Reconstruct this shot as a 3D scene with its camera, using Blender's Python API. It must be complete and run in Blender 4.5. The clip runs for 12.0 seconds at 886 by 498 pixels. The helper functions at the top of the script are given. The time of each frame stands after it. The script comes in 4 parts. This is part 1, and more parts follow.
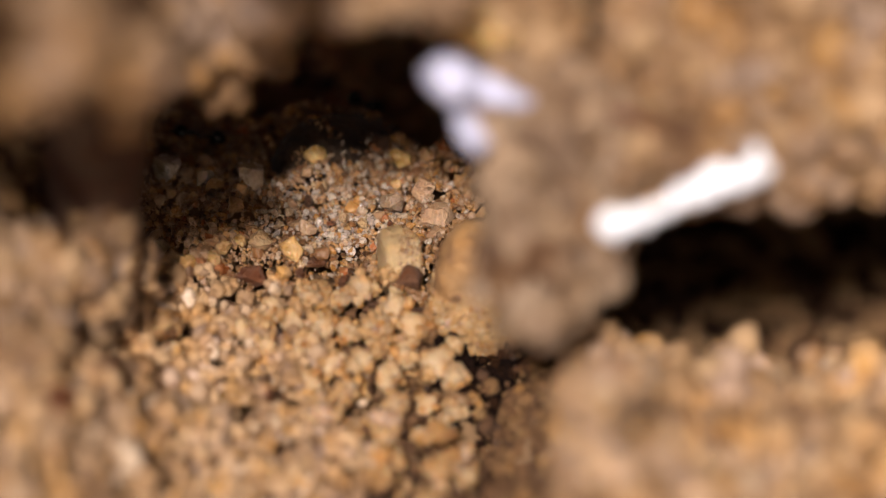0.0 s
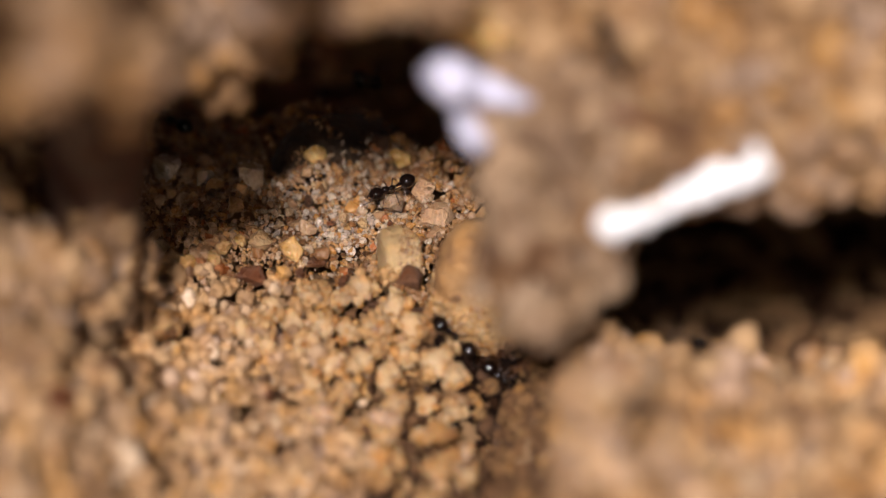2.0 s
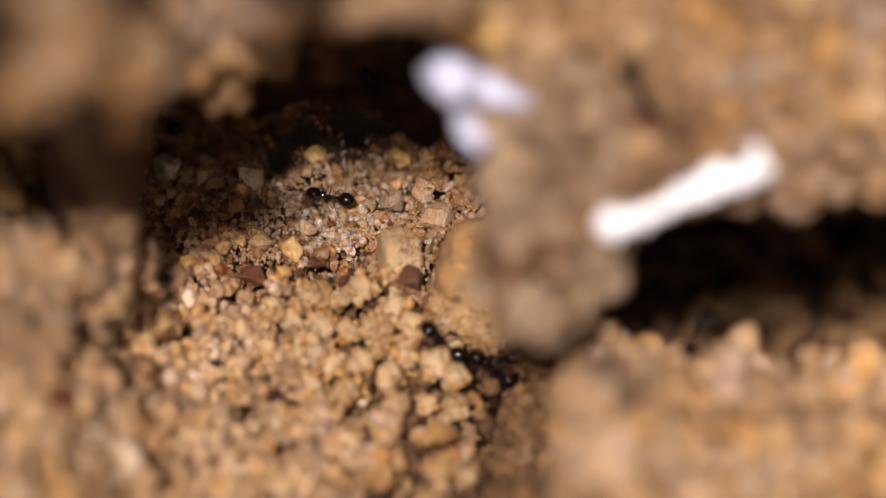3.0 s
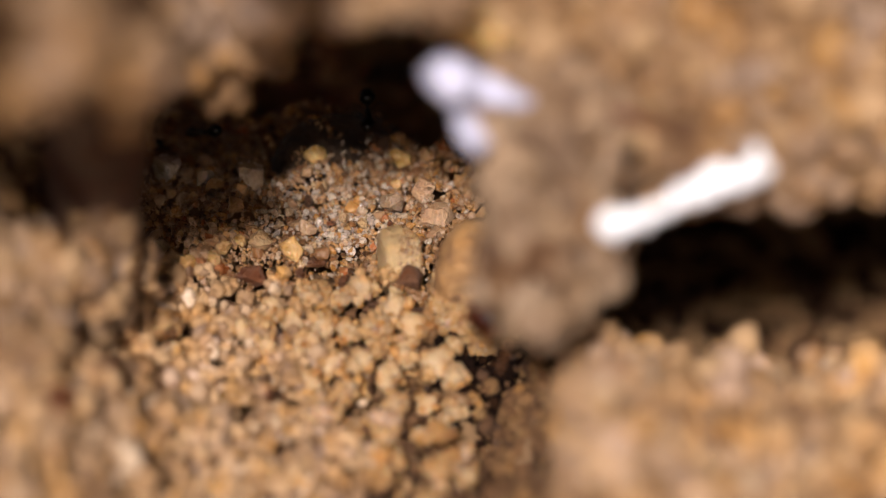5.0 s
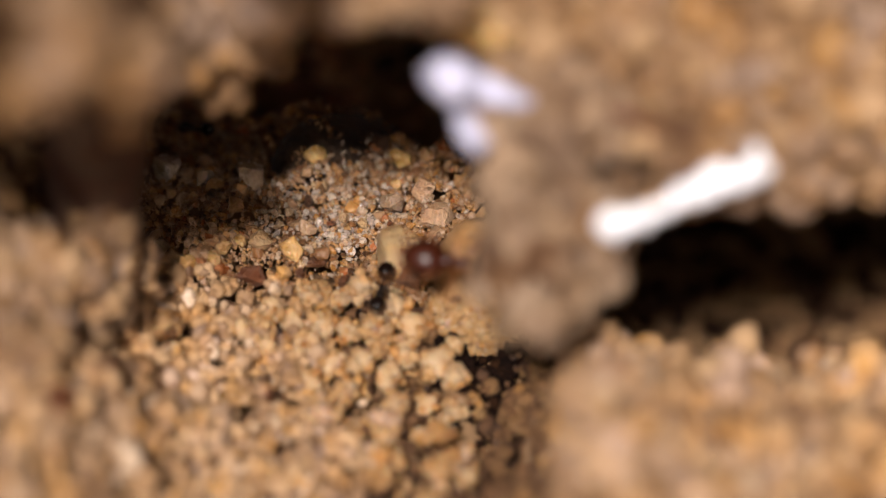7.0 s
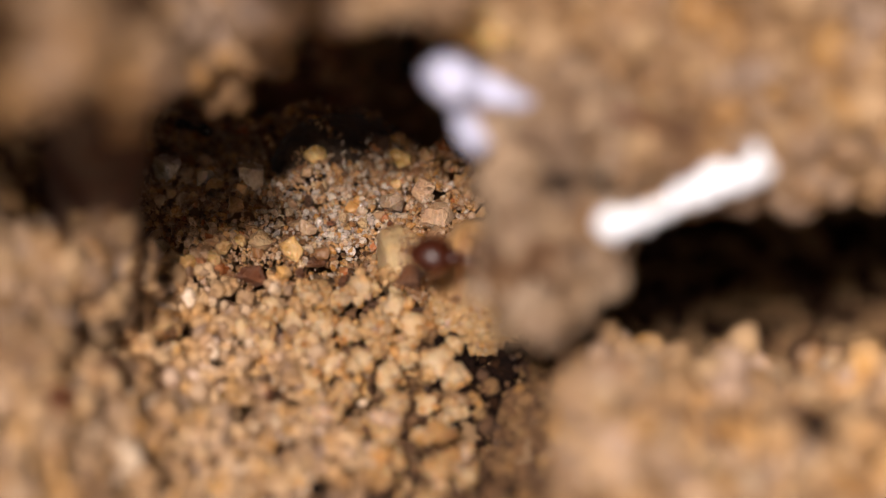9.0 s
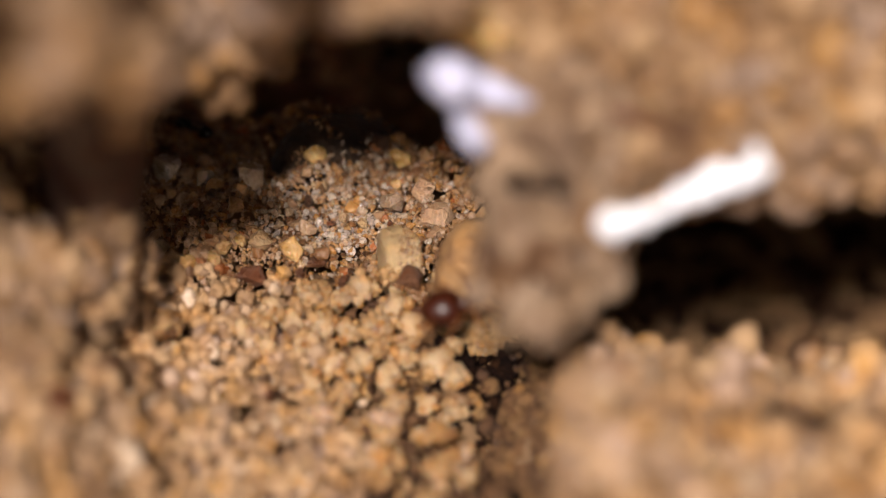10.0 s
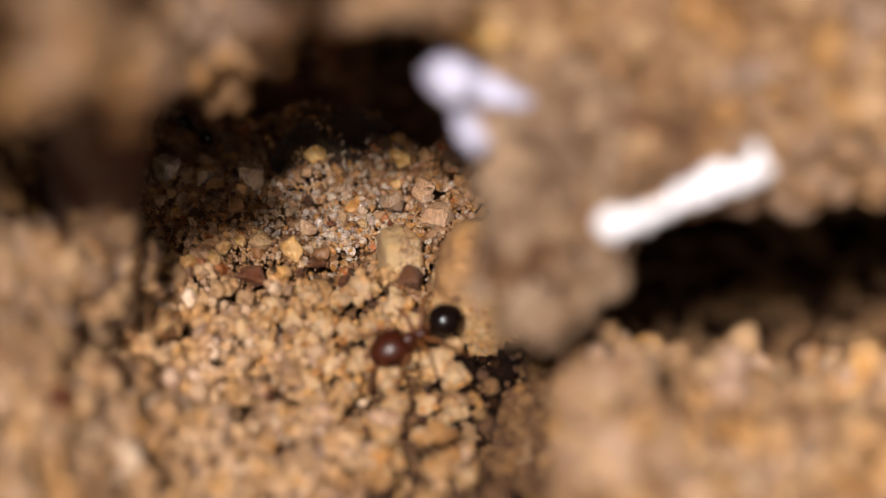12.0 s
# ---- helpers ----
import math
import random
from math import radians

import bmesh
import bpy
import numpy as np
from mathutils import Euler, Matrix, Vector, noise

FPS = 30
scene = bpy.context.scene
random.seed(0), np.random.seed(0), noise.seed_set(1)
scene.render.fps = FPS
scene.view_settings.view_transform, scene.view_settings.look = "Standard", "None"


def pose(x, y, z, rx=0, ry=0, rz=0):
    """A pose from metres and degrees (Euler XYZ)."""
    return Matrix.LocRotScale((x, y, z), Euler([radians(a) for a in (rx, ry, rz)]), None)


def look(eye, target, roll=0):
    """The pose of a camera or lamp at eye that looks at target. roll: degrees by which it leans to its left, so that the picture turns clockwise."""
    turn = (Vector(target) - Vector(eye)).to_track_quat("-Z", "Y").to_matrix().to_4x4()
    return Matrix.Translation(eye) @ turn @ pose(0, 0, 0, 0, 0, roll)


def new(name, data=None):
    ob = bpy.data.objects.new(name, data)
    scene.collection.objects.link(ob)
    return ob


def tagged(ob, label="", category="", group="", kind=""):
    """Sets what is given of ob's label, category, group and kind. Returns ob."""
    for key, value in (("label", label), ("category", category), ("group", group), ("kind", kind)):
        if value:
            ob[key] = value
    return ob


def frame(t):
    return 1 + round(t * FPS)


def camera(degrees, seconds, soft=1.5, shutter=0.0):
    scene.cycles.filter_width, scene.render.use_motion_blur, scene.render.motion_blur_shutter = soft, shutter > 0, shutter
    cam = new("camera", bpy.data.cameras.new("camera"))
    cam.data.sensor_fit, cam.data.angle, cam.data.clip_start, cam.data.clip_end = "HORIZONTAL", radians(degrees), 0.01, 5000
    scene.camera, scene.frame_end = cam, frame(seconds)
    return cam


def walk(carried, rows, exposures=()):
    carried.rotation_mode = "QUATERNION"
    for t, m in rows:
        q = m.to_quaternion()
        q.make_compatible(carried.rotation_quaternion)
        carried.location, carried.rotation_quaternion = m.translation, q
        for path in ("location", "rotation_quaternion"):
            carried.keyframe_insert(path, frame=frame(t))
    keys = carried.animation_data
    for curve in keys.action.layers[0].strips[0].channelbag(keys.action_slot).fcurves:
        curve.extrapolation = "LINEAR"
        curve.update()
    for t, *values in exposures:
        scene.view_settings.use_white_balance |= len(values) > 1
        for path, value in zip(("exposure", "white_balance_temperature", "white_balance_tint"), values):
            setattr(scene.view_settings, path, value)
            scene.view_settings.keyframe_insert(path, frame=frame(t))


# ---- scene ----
# A sandy ants' nest seen through a macro lens. All lengths below are in millimetres, turned into metres by MM.
MM = 0.001
cam = camera(16, 12.0, soft=1.2)
EYE = (0.0, -130 * MM, 75 * MM)
STANCE = look(EYE, (0.0, 0.0, 0.0))
walk(cam, [(0.0, STANCE), (12.0, STANCE)], exposures=[(0.0, 0.22), (12.0, 0.22)])
cam.data.dof.use_dof = True
cam.data.dof.focus_distance = 151.3 * MM
cam.data.dof.aperture_fstop = 19.5

# ---- light: low sun from behind the camera, clear sky ----
SUN_ELEVATION, SUN_TURN = 36.2, -5.0
world = bpy.data.worlds.new("sky")
scene.world = world
world.use_nodes = True
sky = world.node_tree.nodes.new("ShaderNodeTexSky")
sky.sky_type, sky.sun_disc = "NISHITA", False
sky.air_density, sky.dust_density, sky.ozone_density = 0.7, 4.0, 0.3
sky.sun_elevation, sky.sun_rotation = radians(SUN_ELEVATION), radians(180 + SUN_TURN)
world.node_tree.links.new(sky.outputs["Color"], world.node_tree.nodes["Background"].inputs["Color"])
world.node_tree.nodes["Background"].inputs["Strength"].default_value = 0.043
sun = new("sun", bpy.data.lights.new("sun", "SUN"))
sun.data.energy, sun.data.angle, sun.data.color = 5.0, radians(4.5), (1.0, 0.935, 0.90)
_az = radians(SUN_TURN)
_el = radians(SUN_ELEVATION)
SUN_FROM = Vector((math.sin(_az) * math.cos(_el), -math.cos(_az) * math.cos(_el), math.sin(_el)))
sun.matrix_world = look(SUN_FROM, (0, 0, 0))


# ---- materials ----
def material(name):
    m = bpy.data.materials.new(name)
    m.use_nodes = True
    nt = m.node_tree
    return m, nt, nt.nodes["Principled BSDF"]


def ramp(nt, stops):
    n = nt.nodes.new("ShaderNodeValToRGB")
    e = n.color_ramp.elements
    while len(e) < len(stops):
        e.new(0.5)
    for el, (p, c) in zip(e, stops):
        el.position, el.color = p, (*c, 1)
    return n


def mix(nt, kind, fac, a, b):
    n = nt.nodes.new("ShaderNodeMix")
    n.data_type, n.blend_type = "RGBA", kind
    for socket, v in ((n.inputs[0], fac), (n.inputs[6], a), (n.inputs[7], b)):
        if isinstance(v, (int, float)):
            socket.default_value = v
        elif isinstance(v, tuple):
            socket.default_value = (*v, 1)
        else:
            nt.links.new(v, socket)
    return n.outputs[2]


def noise_at(nt, scale, detail=3.0, rough=0.6):
    co = nt.nodes.new("ShaderNodeTexCoord")
    n = nt.nodes.new("ShaderNodeTexNoise")
    n.inputs["Scale"].default_value, n.inputs["Detail"].default_value, n.inputs["Roughness"].default_value = scale, detail, rough
    nt.links.new(co.outputs["Object"], n.inputs["Vector"])
    return n.outputs["Fac"]


def bump(nt, bsdf, height, depth, strength=0.8):
    b = nt.nodes.new("ShaderNodeBump")
    b.inputs["Distance"].default_value, b.inputs["Strength"].default_value = depth, strength
    nt.links.new(height, b.inputs["Height"])
    nt.links.new(b.outputs["Normal"], bsdf.inputs["Normal"])


DAMP = (0.57, 0.515, 0.50)  # slightly moist sand


def sand_material(name, stops, coat, coat_amount, rough=(0.35, 0.75), per="island", fine=9000, glow=0.0, clear=0.0, damp=DAMP, relief=None, rust=0.0):
    """Grains, each with its own mineral colour, partly coated with clay dust."""
    m, nt, p = material(name)
    if per == "island":
        r = nt.nodes.new("ShaderNodeNewGeometry").outputs["Random Per Island"]
    else:
        r = nt.nodes.new("ShaderNodeObjectInfo").outputs["Random"]
    col = ramp(nt, stops)
    col.color_ramp.interpolation = "CONSTANT"
    nt.links.new(r, col.inputs[0])
    patch = noise_at(nt, 900, 4)
    speck = noise_at(nt, fine, 4, 0.7)
    shade = ramp(nt, [(0.3, (0.6, 0.55, 0.5)), (0.65, (1.1, 1.1, 1.1))])
    nt.links.new(speck, shade.inputs[0])
    a = mix(nt, "MULTIPLY", 0.8, col.outputs[0], shade.outputs[0])
    mask = ramp(nt, [(0.5 - coat_amount * 0.3, (0, 0, 0)), (0.62 - coat_amount * 0.2, (1, 1, 1))])
    nt.links.new(patch, mask.inputs[0])
    fac = nt.nodes.new("ShaderNodeMath")
    fac.operation, fac.inputs[1].default_value = "MULTIPLY", coat_amount
    nt.links.new(mask.outputs[0], fac.inputs[0])
    area = ramp(nt, [(0.36, (0.50, 0.42, 0.38)), (0.46, (0.98, 0.88, 0.72)), (0.53, (1.0, 0.98, 0.96)), (0.64, (1.36, 1.34, 1.32))])
    nt.links.new(noise_at(nt, 260, 3), area.inputs[0])
    tone = mix(nt, "MULTIPLY", 0.8, mix(nt, "MIX", fac.outputs[0], a, coat), area.outputs[0])
    if rust:
        stain = ramp(nt, [(0.56, (0, 0, 0)), (0.68, (rust, rust, rust))])
        nt.links.new(noise_at(nt, 620, 4, 0.55), stain.inputs[0])
        tone = mix(nt, "MIX", stain.outputs[0], tone, (0.66, 0.33, 0.07))
    nt.links.new(mix(nt, "MULTIPLY", 1.0, tone, damp), p.inputs["Base Color"])
    rr = nt.nodes.new("ShaderNodeMapRange")
    rr.inputs["To Min"].default_value, rr.inputs["To Max"].default_value = rough
    nt.links.new(mask.outputs[0], rr.inputs["Value"])
    nt.links.new(rr.outputs[0], p.inputs["Roughness"])
    knobs = noise_at(nt, fine * 0.35, 3, 0.6)
    both = nt.nodes.new("ShaderNodeMath")
    both.operation = "MULTIPLY_ADD"
    both.inputs[1].default_value = 0.4
    nt.links.new(speck, both.inputs[0])
    nt.links.new(knobs, both.inputs[2])
    bump(nt, p, both.outputs[0], relief or (0.00018 if per == "island" else 0.0006), 1.0)
    p.inputs["Transmission Weight"].default_value, p.inputs["IOR"].default_value = clear, 1.5
    if glow:
        p.inputs["Subsurface Weight"].default_value, p.inputs["Subsurface Scale"].default_value = glow, 0.00025
        p.inputs["Subsurface Radius"].default_value = (1.0, 0.55, 0.25)
    return m


CLOD = [(0.0, (0.46, 0.28, 0.13)), (0.15, (0.58, 0.40, 0.22)), (0.32, (0.36, 0.22, 0.12)), (0.44, (0.66, 0.46, 0.26)),
        (0.58, (0.50, 0.36, 0.25)), (0.70, (0.66, 0.38, 0.12)), (0.80, (0.44, 0.34, 0.29)), (0.84, (0.60, 0.46, 0.40)), (0.90, (0.88, 0.76, 0.62)), (0.96, (0.16, 0.085, 0.05))]
QUARTZ = [(0.0, (0.60, 0.44, 0.27)), (0.14, (0.30, 0.20, 0.13)), (0.26, (0.66, 0.47, 0.24)), (0.40, (0.62, 0.52, 0.41)),
          (0.56, (0.40, 0.25, 0.14)), (0.67, (0.70, 0.45, 0.17)), (0.75, (0.09, 0.055, 0.035)), (0.86, (0.46, 0.40, 0.34)), (0.93, (0.50, 0.20, 0.08)), (0.96, (0.86, 0.78, 0.68))]
GOLD = [(0.0, (0.68, 0.46, 0.22)), (0.16, (0.78, 0.56, 0.30)), (0.34, (0.58, 0.37, 0.17)), (0.44, (0.84, 0.63, 0.36)),
        (0.60, (0.70, 0.50, 0.29)), (0.70, (0.80, 0.49, 0.17)), (0.78, (0.68, 0.52, 0.44)), (0.85, (0.95, 0.84, 0.64)), (0.93, (0.70, 0.36, 0.09)), (0.97, (0.20, 0.10, 0.05))]
MAT_BANK = sand_material("tan bank sand", CLOD[:7], (0.56, 0.38, 0.23), 0.45, damp=(0.565, 0.508, 0.46))
# same sand as the bank, lightened where the slopes catch little sun
MAT_LIGHTENED = sand_material("lightened loose sand", CLOD, (0.62, 0.44, 0.27), 0.45, damp=(0.735, 0.662, 0.612), rust=0.45)
MAT_CLOD = sand_material("clay coated sand", GOLD, (0.78, 0.56, 0.29), 0.42, glow=0.3, damp=(0.575, 0.48, 0.408), rust=0.9)
MAT_QUARTZ = sand_material("washed quartz sand", QUARTZ, (0.56, 0.35, 0.14), 0.3, rough=(0.1, 0.4), clear=0.2, glow=0.15, damp=(0.68, 0.52, 0.42))
MAT_GRAIN = sand_material("single quartz grain", QUARTZ, (0.56, 0.35, 0.14), 0.3, rough=(0.1, 0.4), per="object", clear=0.2, glow=0.15, damp=(0.68, 0.52, 0.42), relief=0.00018)
WALL = [(0.0, (0.34, 0.20, 0.11)), (0.2, (0.10, 0.05, 0.03)), (0.4, (0.52, 0.34, 0.20)), (0.55, (0.20, 0.10, 0.05)), (0.7, (0.44, 0.22, 0.10)), (0.8, (0.05, 0.025, 0.015)), (0.92, (0.66, 0.50, 0.34))]
MAT_WALL = sand_material("red-brown coarse sand", WALL, (0.30, 0.15, 0.07), 0.3, rough=(0.3, 0.6), damp=(1.0, 0.74, 0.58))
MAT_GLASSY = sand_material("glassy white sand", [(0.0, (0.78, 0.71, 0.62)), (0.3, (0.62, 0.57, 0.52)), (0.55, (0.86, 0.81, 0.75)), (0.75, (0.70, 0.56, 0.38)), (0.9, (0.48, 0.43, 0.40))], (0.62, 0.48, 0.32), 0.15, rough=(0.08, 0.3), clear=0.35, glow=0.1, damp=(0.80, 0.69, 0.62))
MAT_PACKED = sand_material("packed sand", CLOD[:5], (0.40, 0.26, 0.13), 0.7, rough=(0.8, 0.95))


# ---- mesh helpers ----
def part(name, bm, mat, parent, label=""):
    me = bpy.data.meshes.new(name)
    bm.to_mesh(me)
    bm.free()
    return part_mesh(name, me, mat, parent, label)


def part_mesh(name, me, mat, parent, label=""):
    me.materials.append(mat)
    me.polygons.foreach_set("use_smooth", [True] * len(me.polygons))
    ob = new(name, me)
    ob.parent = parent
    if label:
        tagged(ob, label)
    return ob


def mesh_from(name, verts, faces):
    """A mesh from arrays: verts (n, 3) in metres, faces (m, 3)."""
    me = bpy.data.meshes.new(name)
    me.vertices.add(len(verts))
    me.vertices.foreach_set("co", np.ascontiguousarray(verts, dtype=np.float32).ravel())
    me.loops.add(faces.size)
    me.loops.foreach_set("vertex_index", np.ascontiguousarray(faces, dtype=np.int32).ravel())
    me.polygons.add(len(faces))
    me.polygons.foreach_set("loop_start", np.arange(0, faces.size, faces.shape[1], dtype=np.int32))
    me.update(calc_edges=True)
    return me


def ball(sub):
    bm = bmesh.new()
    bmesh.ops.create_icosphere(bm, subdivisions=sub, radius=1.0)
    v = np.array([x.co[:] for x in bm.verts])
    f = np.array([[x.index for x in q.verts] for q in bm.faces])
    bm.free()
    return v, f


BALLS = {s: ball(s) for s in (1, 2, 3, 4)}


def waves(p, rng, count, freq):
    """Smooth random field in about -1..1 at the points p."""
    out = np.zeros(len(p))
    for _ in range(count):
        d = rng.normal(size=p.shape[1])
        d *= freq * rng.uniform(0.6, 1.5) / np.linalg.norm(d)
        out += np.sin(p @ d + rng.uniform(0, 6.28))
    return out / math.sqrt(count)


def grain_shape(sub, rng, facets, sharp, lumps):
    """One worn mineral grain: a rounded polyhedron, with lumps of clay if asked."""
    v, f = BALLS[sub]
    n = rng.normal(size=(facets, 3))
    n /= np.linalg.norm(n, axis=1)[:, None]
    h = rng.uniform(0.72, 1.08, facets)
    r = (np.sum((np.maximum(v @ n.T, 0) / h) ** sharp, axis=1) + 0.25) ** (-1 / sharp)
    r *= 1 + lumps * waves(v, rng, 5, 3.2) + 0.4 * lumps * waves(v, rng, 5, 8)
    return v * r[:, None], f


def shape_set(count, sub, seed, facets=11, sharp=9, lumps=0.03):
    rng = np.random.default_rng(seed)
    return [grain_shape(sub, rng, facets, sharp, lumps) for _ in range(count)]


def crystal(rng, corners, worn=0.0, segments=1):
    """One angular grain: the hull of a few corners, its edges worn round if asked."""
    bm = bmesh.new()
    for _ in range(corners):
        d = Vector(rng.normal(size=3)).normalized()
        bm.verts.new(d * rng.uniform(0.88, 1.12))
    out = bmesh.ops.convex_hull(bm, input=bm.verts)
    bmesh.ops.delete(bm, geom=[g for g in out["geom_interior"] if isinstance(g, bmesh.types.BMVert)], context="VERTS")
    bmesh.ops.dissolve_limit(bm, angle_limit=radians(16), verts=bm.verts, edges=bm.edges)
    if worn:
        bmesh.ops.bevel(bm, geom=list(bm.edges), offset=worn, segments=segments, profile=0.6, affect="EDGES", clamp_overlap=True)
    bmesh.ops.triangulate(bm, faces=bm.faces)
    bm.verts.index_update()
    v = np.array([x.co[:] for x in bm.verts])
    f = np.array([[x.index for x in q.verts] for q in bm.faces])
    bm.free()
    return v, f


def crystal_set(count, seed, fewest, most, worn=0.0):
    rng = np.random.default_rng(seed)
    return [crystal(rng, int(rng.integers(fewest, most + 1)), worn) for _ in range(count)]


SANDY = crystal_set(30, 3, 9, 15, 0.13)
SANDY_FINE = crystal_set(40, 4, 9, 16, 0.07)
WORN = crystal_set(30, 8, 12, 20, 0.2)
CLODDY = shape_set(24, 2, 5, 9, 7, 0.14)
CLODDY_LOW = shape_set(24, 1, 6, 9, 8, 0.13)


def turns(n, rng):
    q = rng.normal(size=(n, 4))
    q /= np.linalg.norm(q, axis=1)[:, None]
    w, x, y, z = q.T
    return np.stack([1 - 2 * (y * y + z * z), 2 * (x * y - z * w), 2 * (x * z + y * w),
                     2 * (x * y + z * w), 1 - 2 * (x * x + z * z), 2 * (y * z - x * w),
                     2 * (x * z - y * w), 2 * (y * z + x * w), 1 - 2 * (x * x + y * y)], axis=1).reshape(n, 3, 3)


def grains(name, centres, radii, shapes, mat, seed, parent=None, label="", faceted=False):
    """Many grains as one mesh."""
    rng = np.random.default_rng(seed)
    pick = rng.integers(0, len(shapes), len(centres))
    rot = turns(len(centres), rng) * rng.uniform(0.66, 1.25, (len(centres), 1, 3))
    vs, fs, base = [], [], 0
    for i, (v, f) in enumerate(shapes):
        sel = np.nonzero(pick == i)[0]
        if len(sel) == 0:
            continue
        w = np.einsum("nij,vj->nvi", rot[sel] * radii[sel, None, None], v) + centres[sel, None, :]
        vs.append(w.reshape(-1, 3))
        fs.append((f[None] + (base + np.arange(len(sel)) * len(v))[:, None, None]).reshape(-1, 3))
        base += len(sel) * len(v)
    me = mesh_from(name, np.concatenate(vs) * MM, np.concatenate(fs))
    ob = part_mesh(name, me, mat, parent, label)
    if faceted:
        me.polygons.foreach_set("use_smooth", [False] * len(me.polygons))
    return tagged(ob, kind="stuff")


SINGLE = {}


def singles(name, centres, radii, shapes, mat, seed, parent):
    """Grains that one could pick up, each an object of its own on a shared mesh."""
    rng = np.random.default_rng(seed)
    rot = turns(len(centres), rng)
    for c, r, m in zip(centres, radii, rot):
        i = int(rng.integers(0, len(shapes)))
        key = (name, mat.name, i)
        if key not in SINGLE:
            v, f = shapes[i]
            SINGLE[key] = mesh_from(name, v * 0.25 * MM, f)
            SINGLE[key].materials.append(mat)
        ob = new(name, SINGLE[key])
        ob.parent = parent
        ob.matrix_basis = Matrix.LocRotScale(Vector(c) * MM, Matrix(m.tolist()).to_quaternion() if np.linalg.det(m) > 0 else None, Vector(rng.uniform(0.75, 1.2, 3) * r / 0.25))


# ---- the ground: one sheet, a hollow, a pit, a mound and the slope before the wall ----
def bell(x, y, cx, cy, sx, sy):
    return np.exp(-((x - cx) / sx) ** 2 - ((y - cy) / sy) ** 2)


def step(t):
    t = np.clip(t, 0, 1)
    return t * t * (3 - 2 * t)


# pits between the crumbs: place, depth and breadth
PITS = ((1.7, -4.6, 3.0, 1.1, 1.6), (1.9, -9.6, 3.6, 1.3, 1.4), (-3.7, -10.9, 3.2, 0.95, 1.3), (0.3, -10.4, 3.2, 1.0, 1.2), (-1.2, -15.5, 2.4, 0.8, 1.1), (-6.8, -13.5, 1.6, 0.7, 0.8), (-0.4, -8.4, 2.2, 0.75, 0.8), (-15.9, -8.6, 3.0, 1.0, 1.3), (-4.9, -8.3, 1.4, 0.6, 0.7),
        (-8.1, -9.2, 1.2, 0.6, 0.7), (-2.4, -8.8, 1.3, 0.6, 0.6), (-9.0, -1.9, 1.2, 0.7, 0.7))


def crevice(x, y):
    """1 in the gap along the big stone's foot."""
    e = np.hypot((x - 2.0) / 3.2, (y + 7.3) / 2.8)
    return np.exp(-((e - 1.08) / 0.17) ** 2) * step((-4.6 - y) / 1.0) * step((3.6 - x) / 1.0)


def ground(x, y):
    """Height of the sand, without its grains, in mm."""
    x, y = np.asarray(x, float), np.asarray(y, float)
    rng = np.random.default_rng(21)
    p = np.stack([x.ravel(), y.ravel()], axis=1)
    rough = (0.35 * waves(p, rng, 8, 0.5) + 0.18 * waves(p, rng, 8, 1.3)).reshape(x.shape)
    z = rough + 0.07 * np.clip(y - 2, 0, 80)
    # the middle of the floor falls towards its front
    z = z + (0.3 * np.clip(y, -7, 0) + 0.08 * np.clip(y + 7, -17, 0)) * (1 - step((x - 2.8) / 3)) * (1 - step((-x - 7) / 9))
    z = z + 22 * step((y - 22) / 15) * (1 - step((y - 40) / 60)) + 8 * step((y - 40) / 60)
    # the floor drops into a dark chamber behind its crest
    z = z - 14 * step((y - 11.5 + 3.0 * step((x + 4.5) / 2.5)) / 5) * (1 - step((y - 23) / 9)) * (1 - step((np.abs(x) - 40) / 20))
    z = z + 0.8 * bell(x, y, -4.5, 9, 4.5, 4)
    for hx, hy, deep, sx, sy in PITS:
        z = z - deep * bell(x, y, hx, hy, sx, sy)
    # a gap and a channel beside the stone
    z = z - 1.8 * crevice(x, y)
    z = z - 3.5 * bell(x, y, 3.2, -10.5, 1.6, 5) - 1.2 * bell(x, y, 4.2, -15.5, 1.3, 5)
    # the bank to the right, with a shoulder under the nodule
    front = np.clip(-17 - y, 0, 40)
    side = step((x - 4.6 + 0.2 * front) / (2.4 + 0.25 * front))
    z = z - 1.1 * step((x - 6.5) / 3) * step((y + 17) / 4) * (1 - step((y + 6) / 3))
    z = z + side * np.interp(y, [-60, -46, -31, -25, -11, -6], [-4.0, -1.0, 3.3, 4.0, 2.0, 0.8])
    # the dark side cave behind the bank's crest
    z = z - 26 * step((x - 6.5) / 4) * step((y + 10.8 + 0.22 * (x - 7)) / 2.6) * (1 - step((y - 27) / 10))
    z = z + 6.6 * step((x - 3.4) / 1.8) * (1 - step((x - 6.8) / 4)) * bell(0, y, 0, -27.8, 1, 4.4)
    # the bank to the left
    z = z + step((-x - 11) / 7) * (6.4 * step((-8 - y) / 12) - 0.3 * np.clip(-20 - y, 0, 30))
    far = np.hypot(x, y + 10)
    return z + 10 * step((far - 60) / 60) * (y < 30)


def sheet(name, xs, ys):
    gx, gy = np.meshgrid(xs, ys)
    v = np.stack([gx.ravel(), gy.ravel(), ground(gx, gy).ravel() - 1.9], axis=1) * MM
    nx = len(xs)
    i = (np.arange(len(ys) - 1)[:, None] * nx + np.arange(nx - 1)[None]).ravel()
    return mesh_from(name, v, np.stack([i, i + 1, i + nx + 1, i + nx], axis=1))


def spread(inner0, inner1, pace, outer, count):
    a = np.arange(inner0, inner1 + 1e-6, pace)
    g = np.geomspace(1, outer, count)
    return np.concatenate([inner0 - g[::-1], a, inner1 + g])


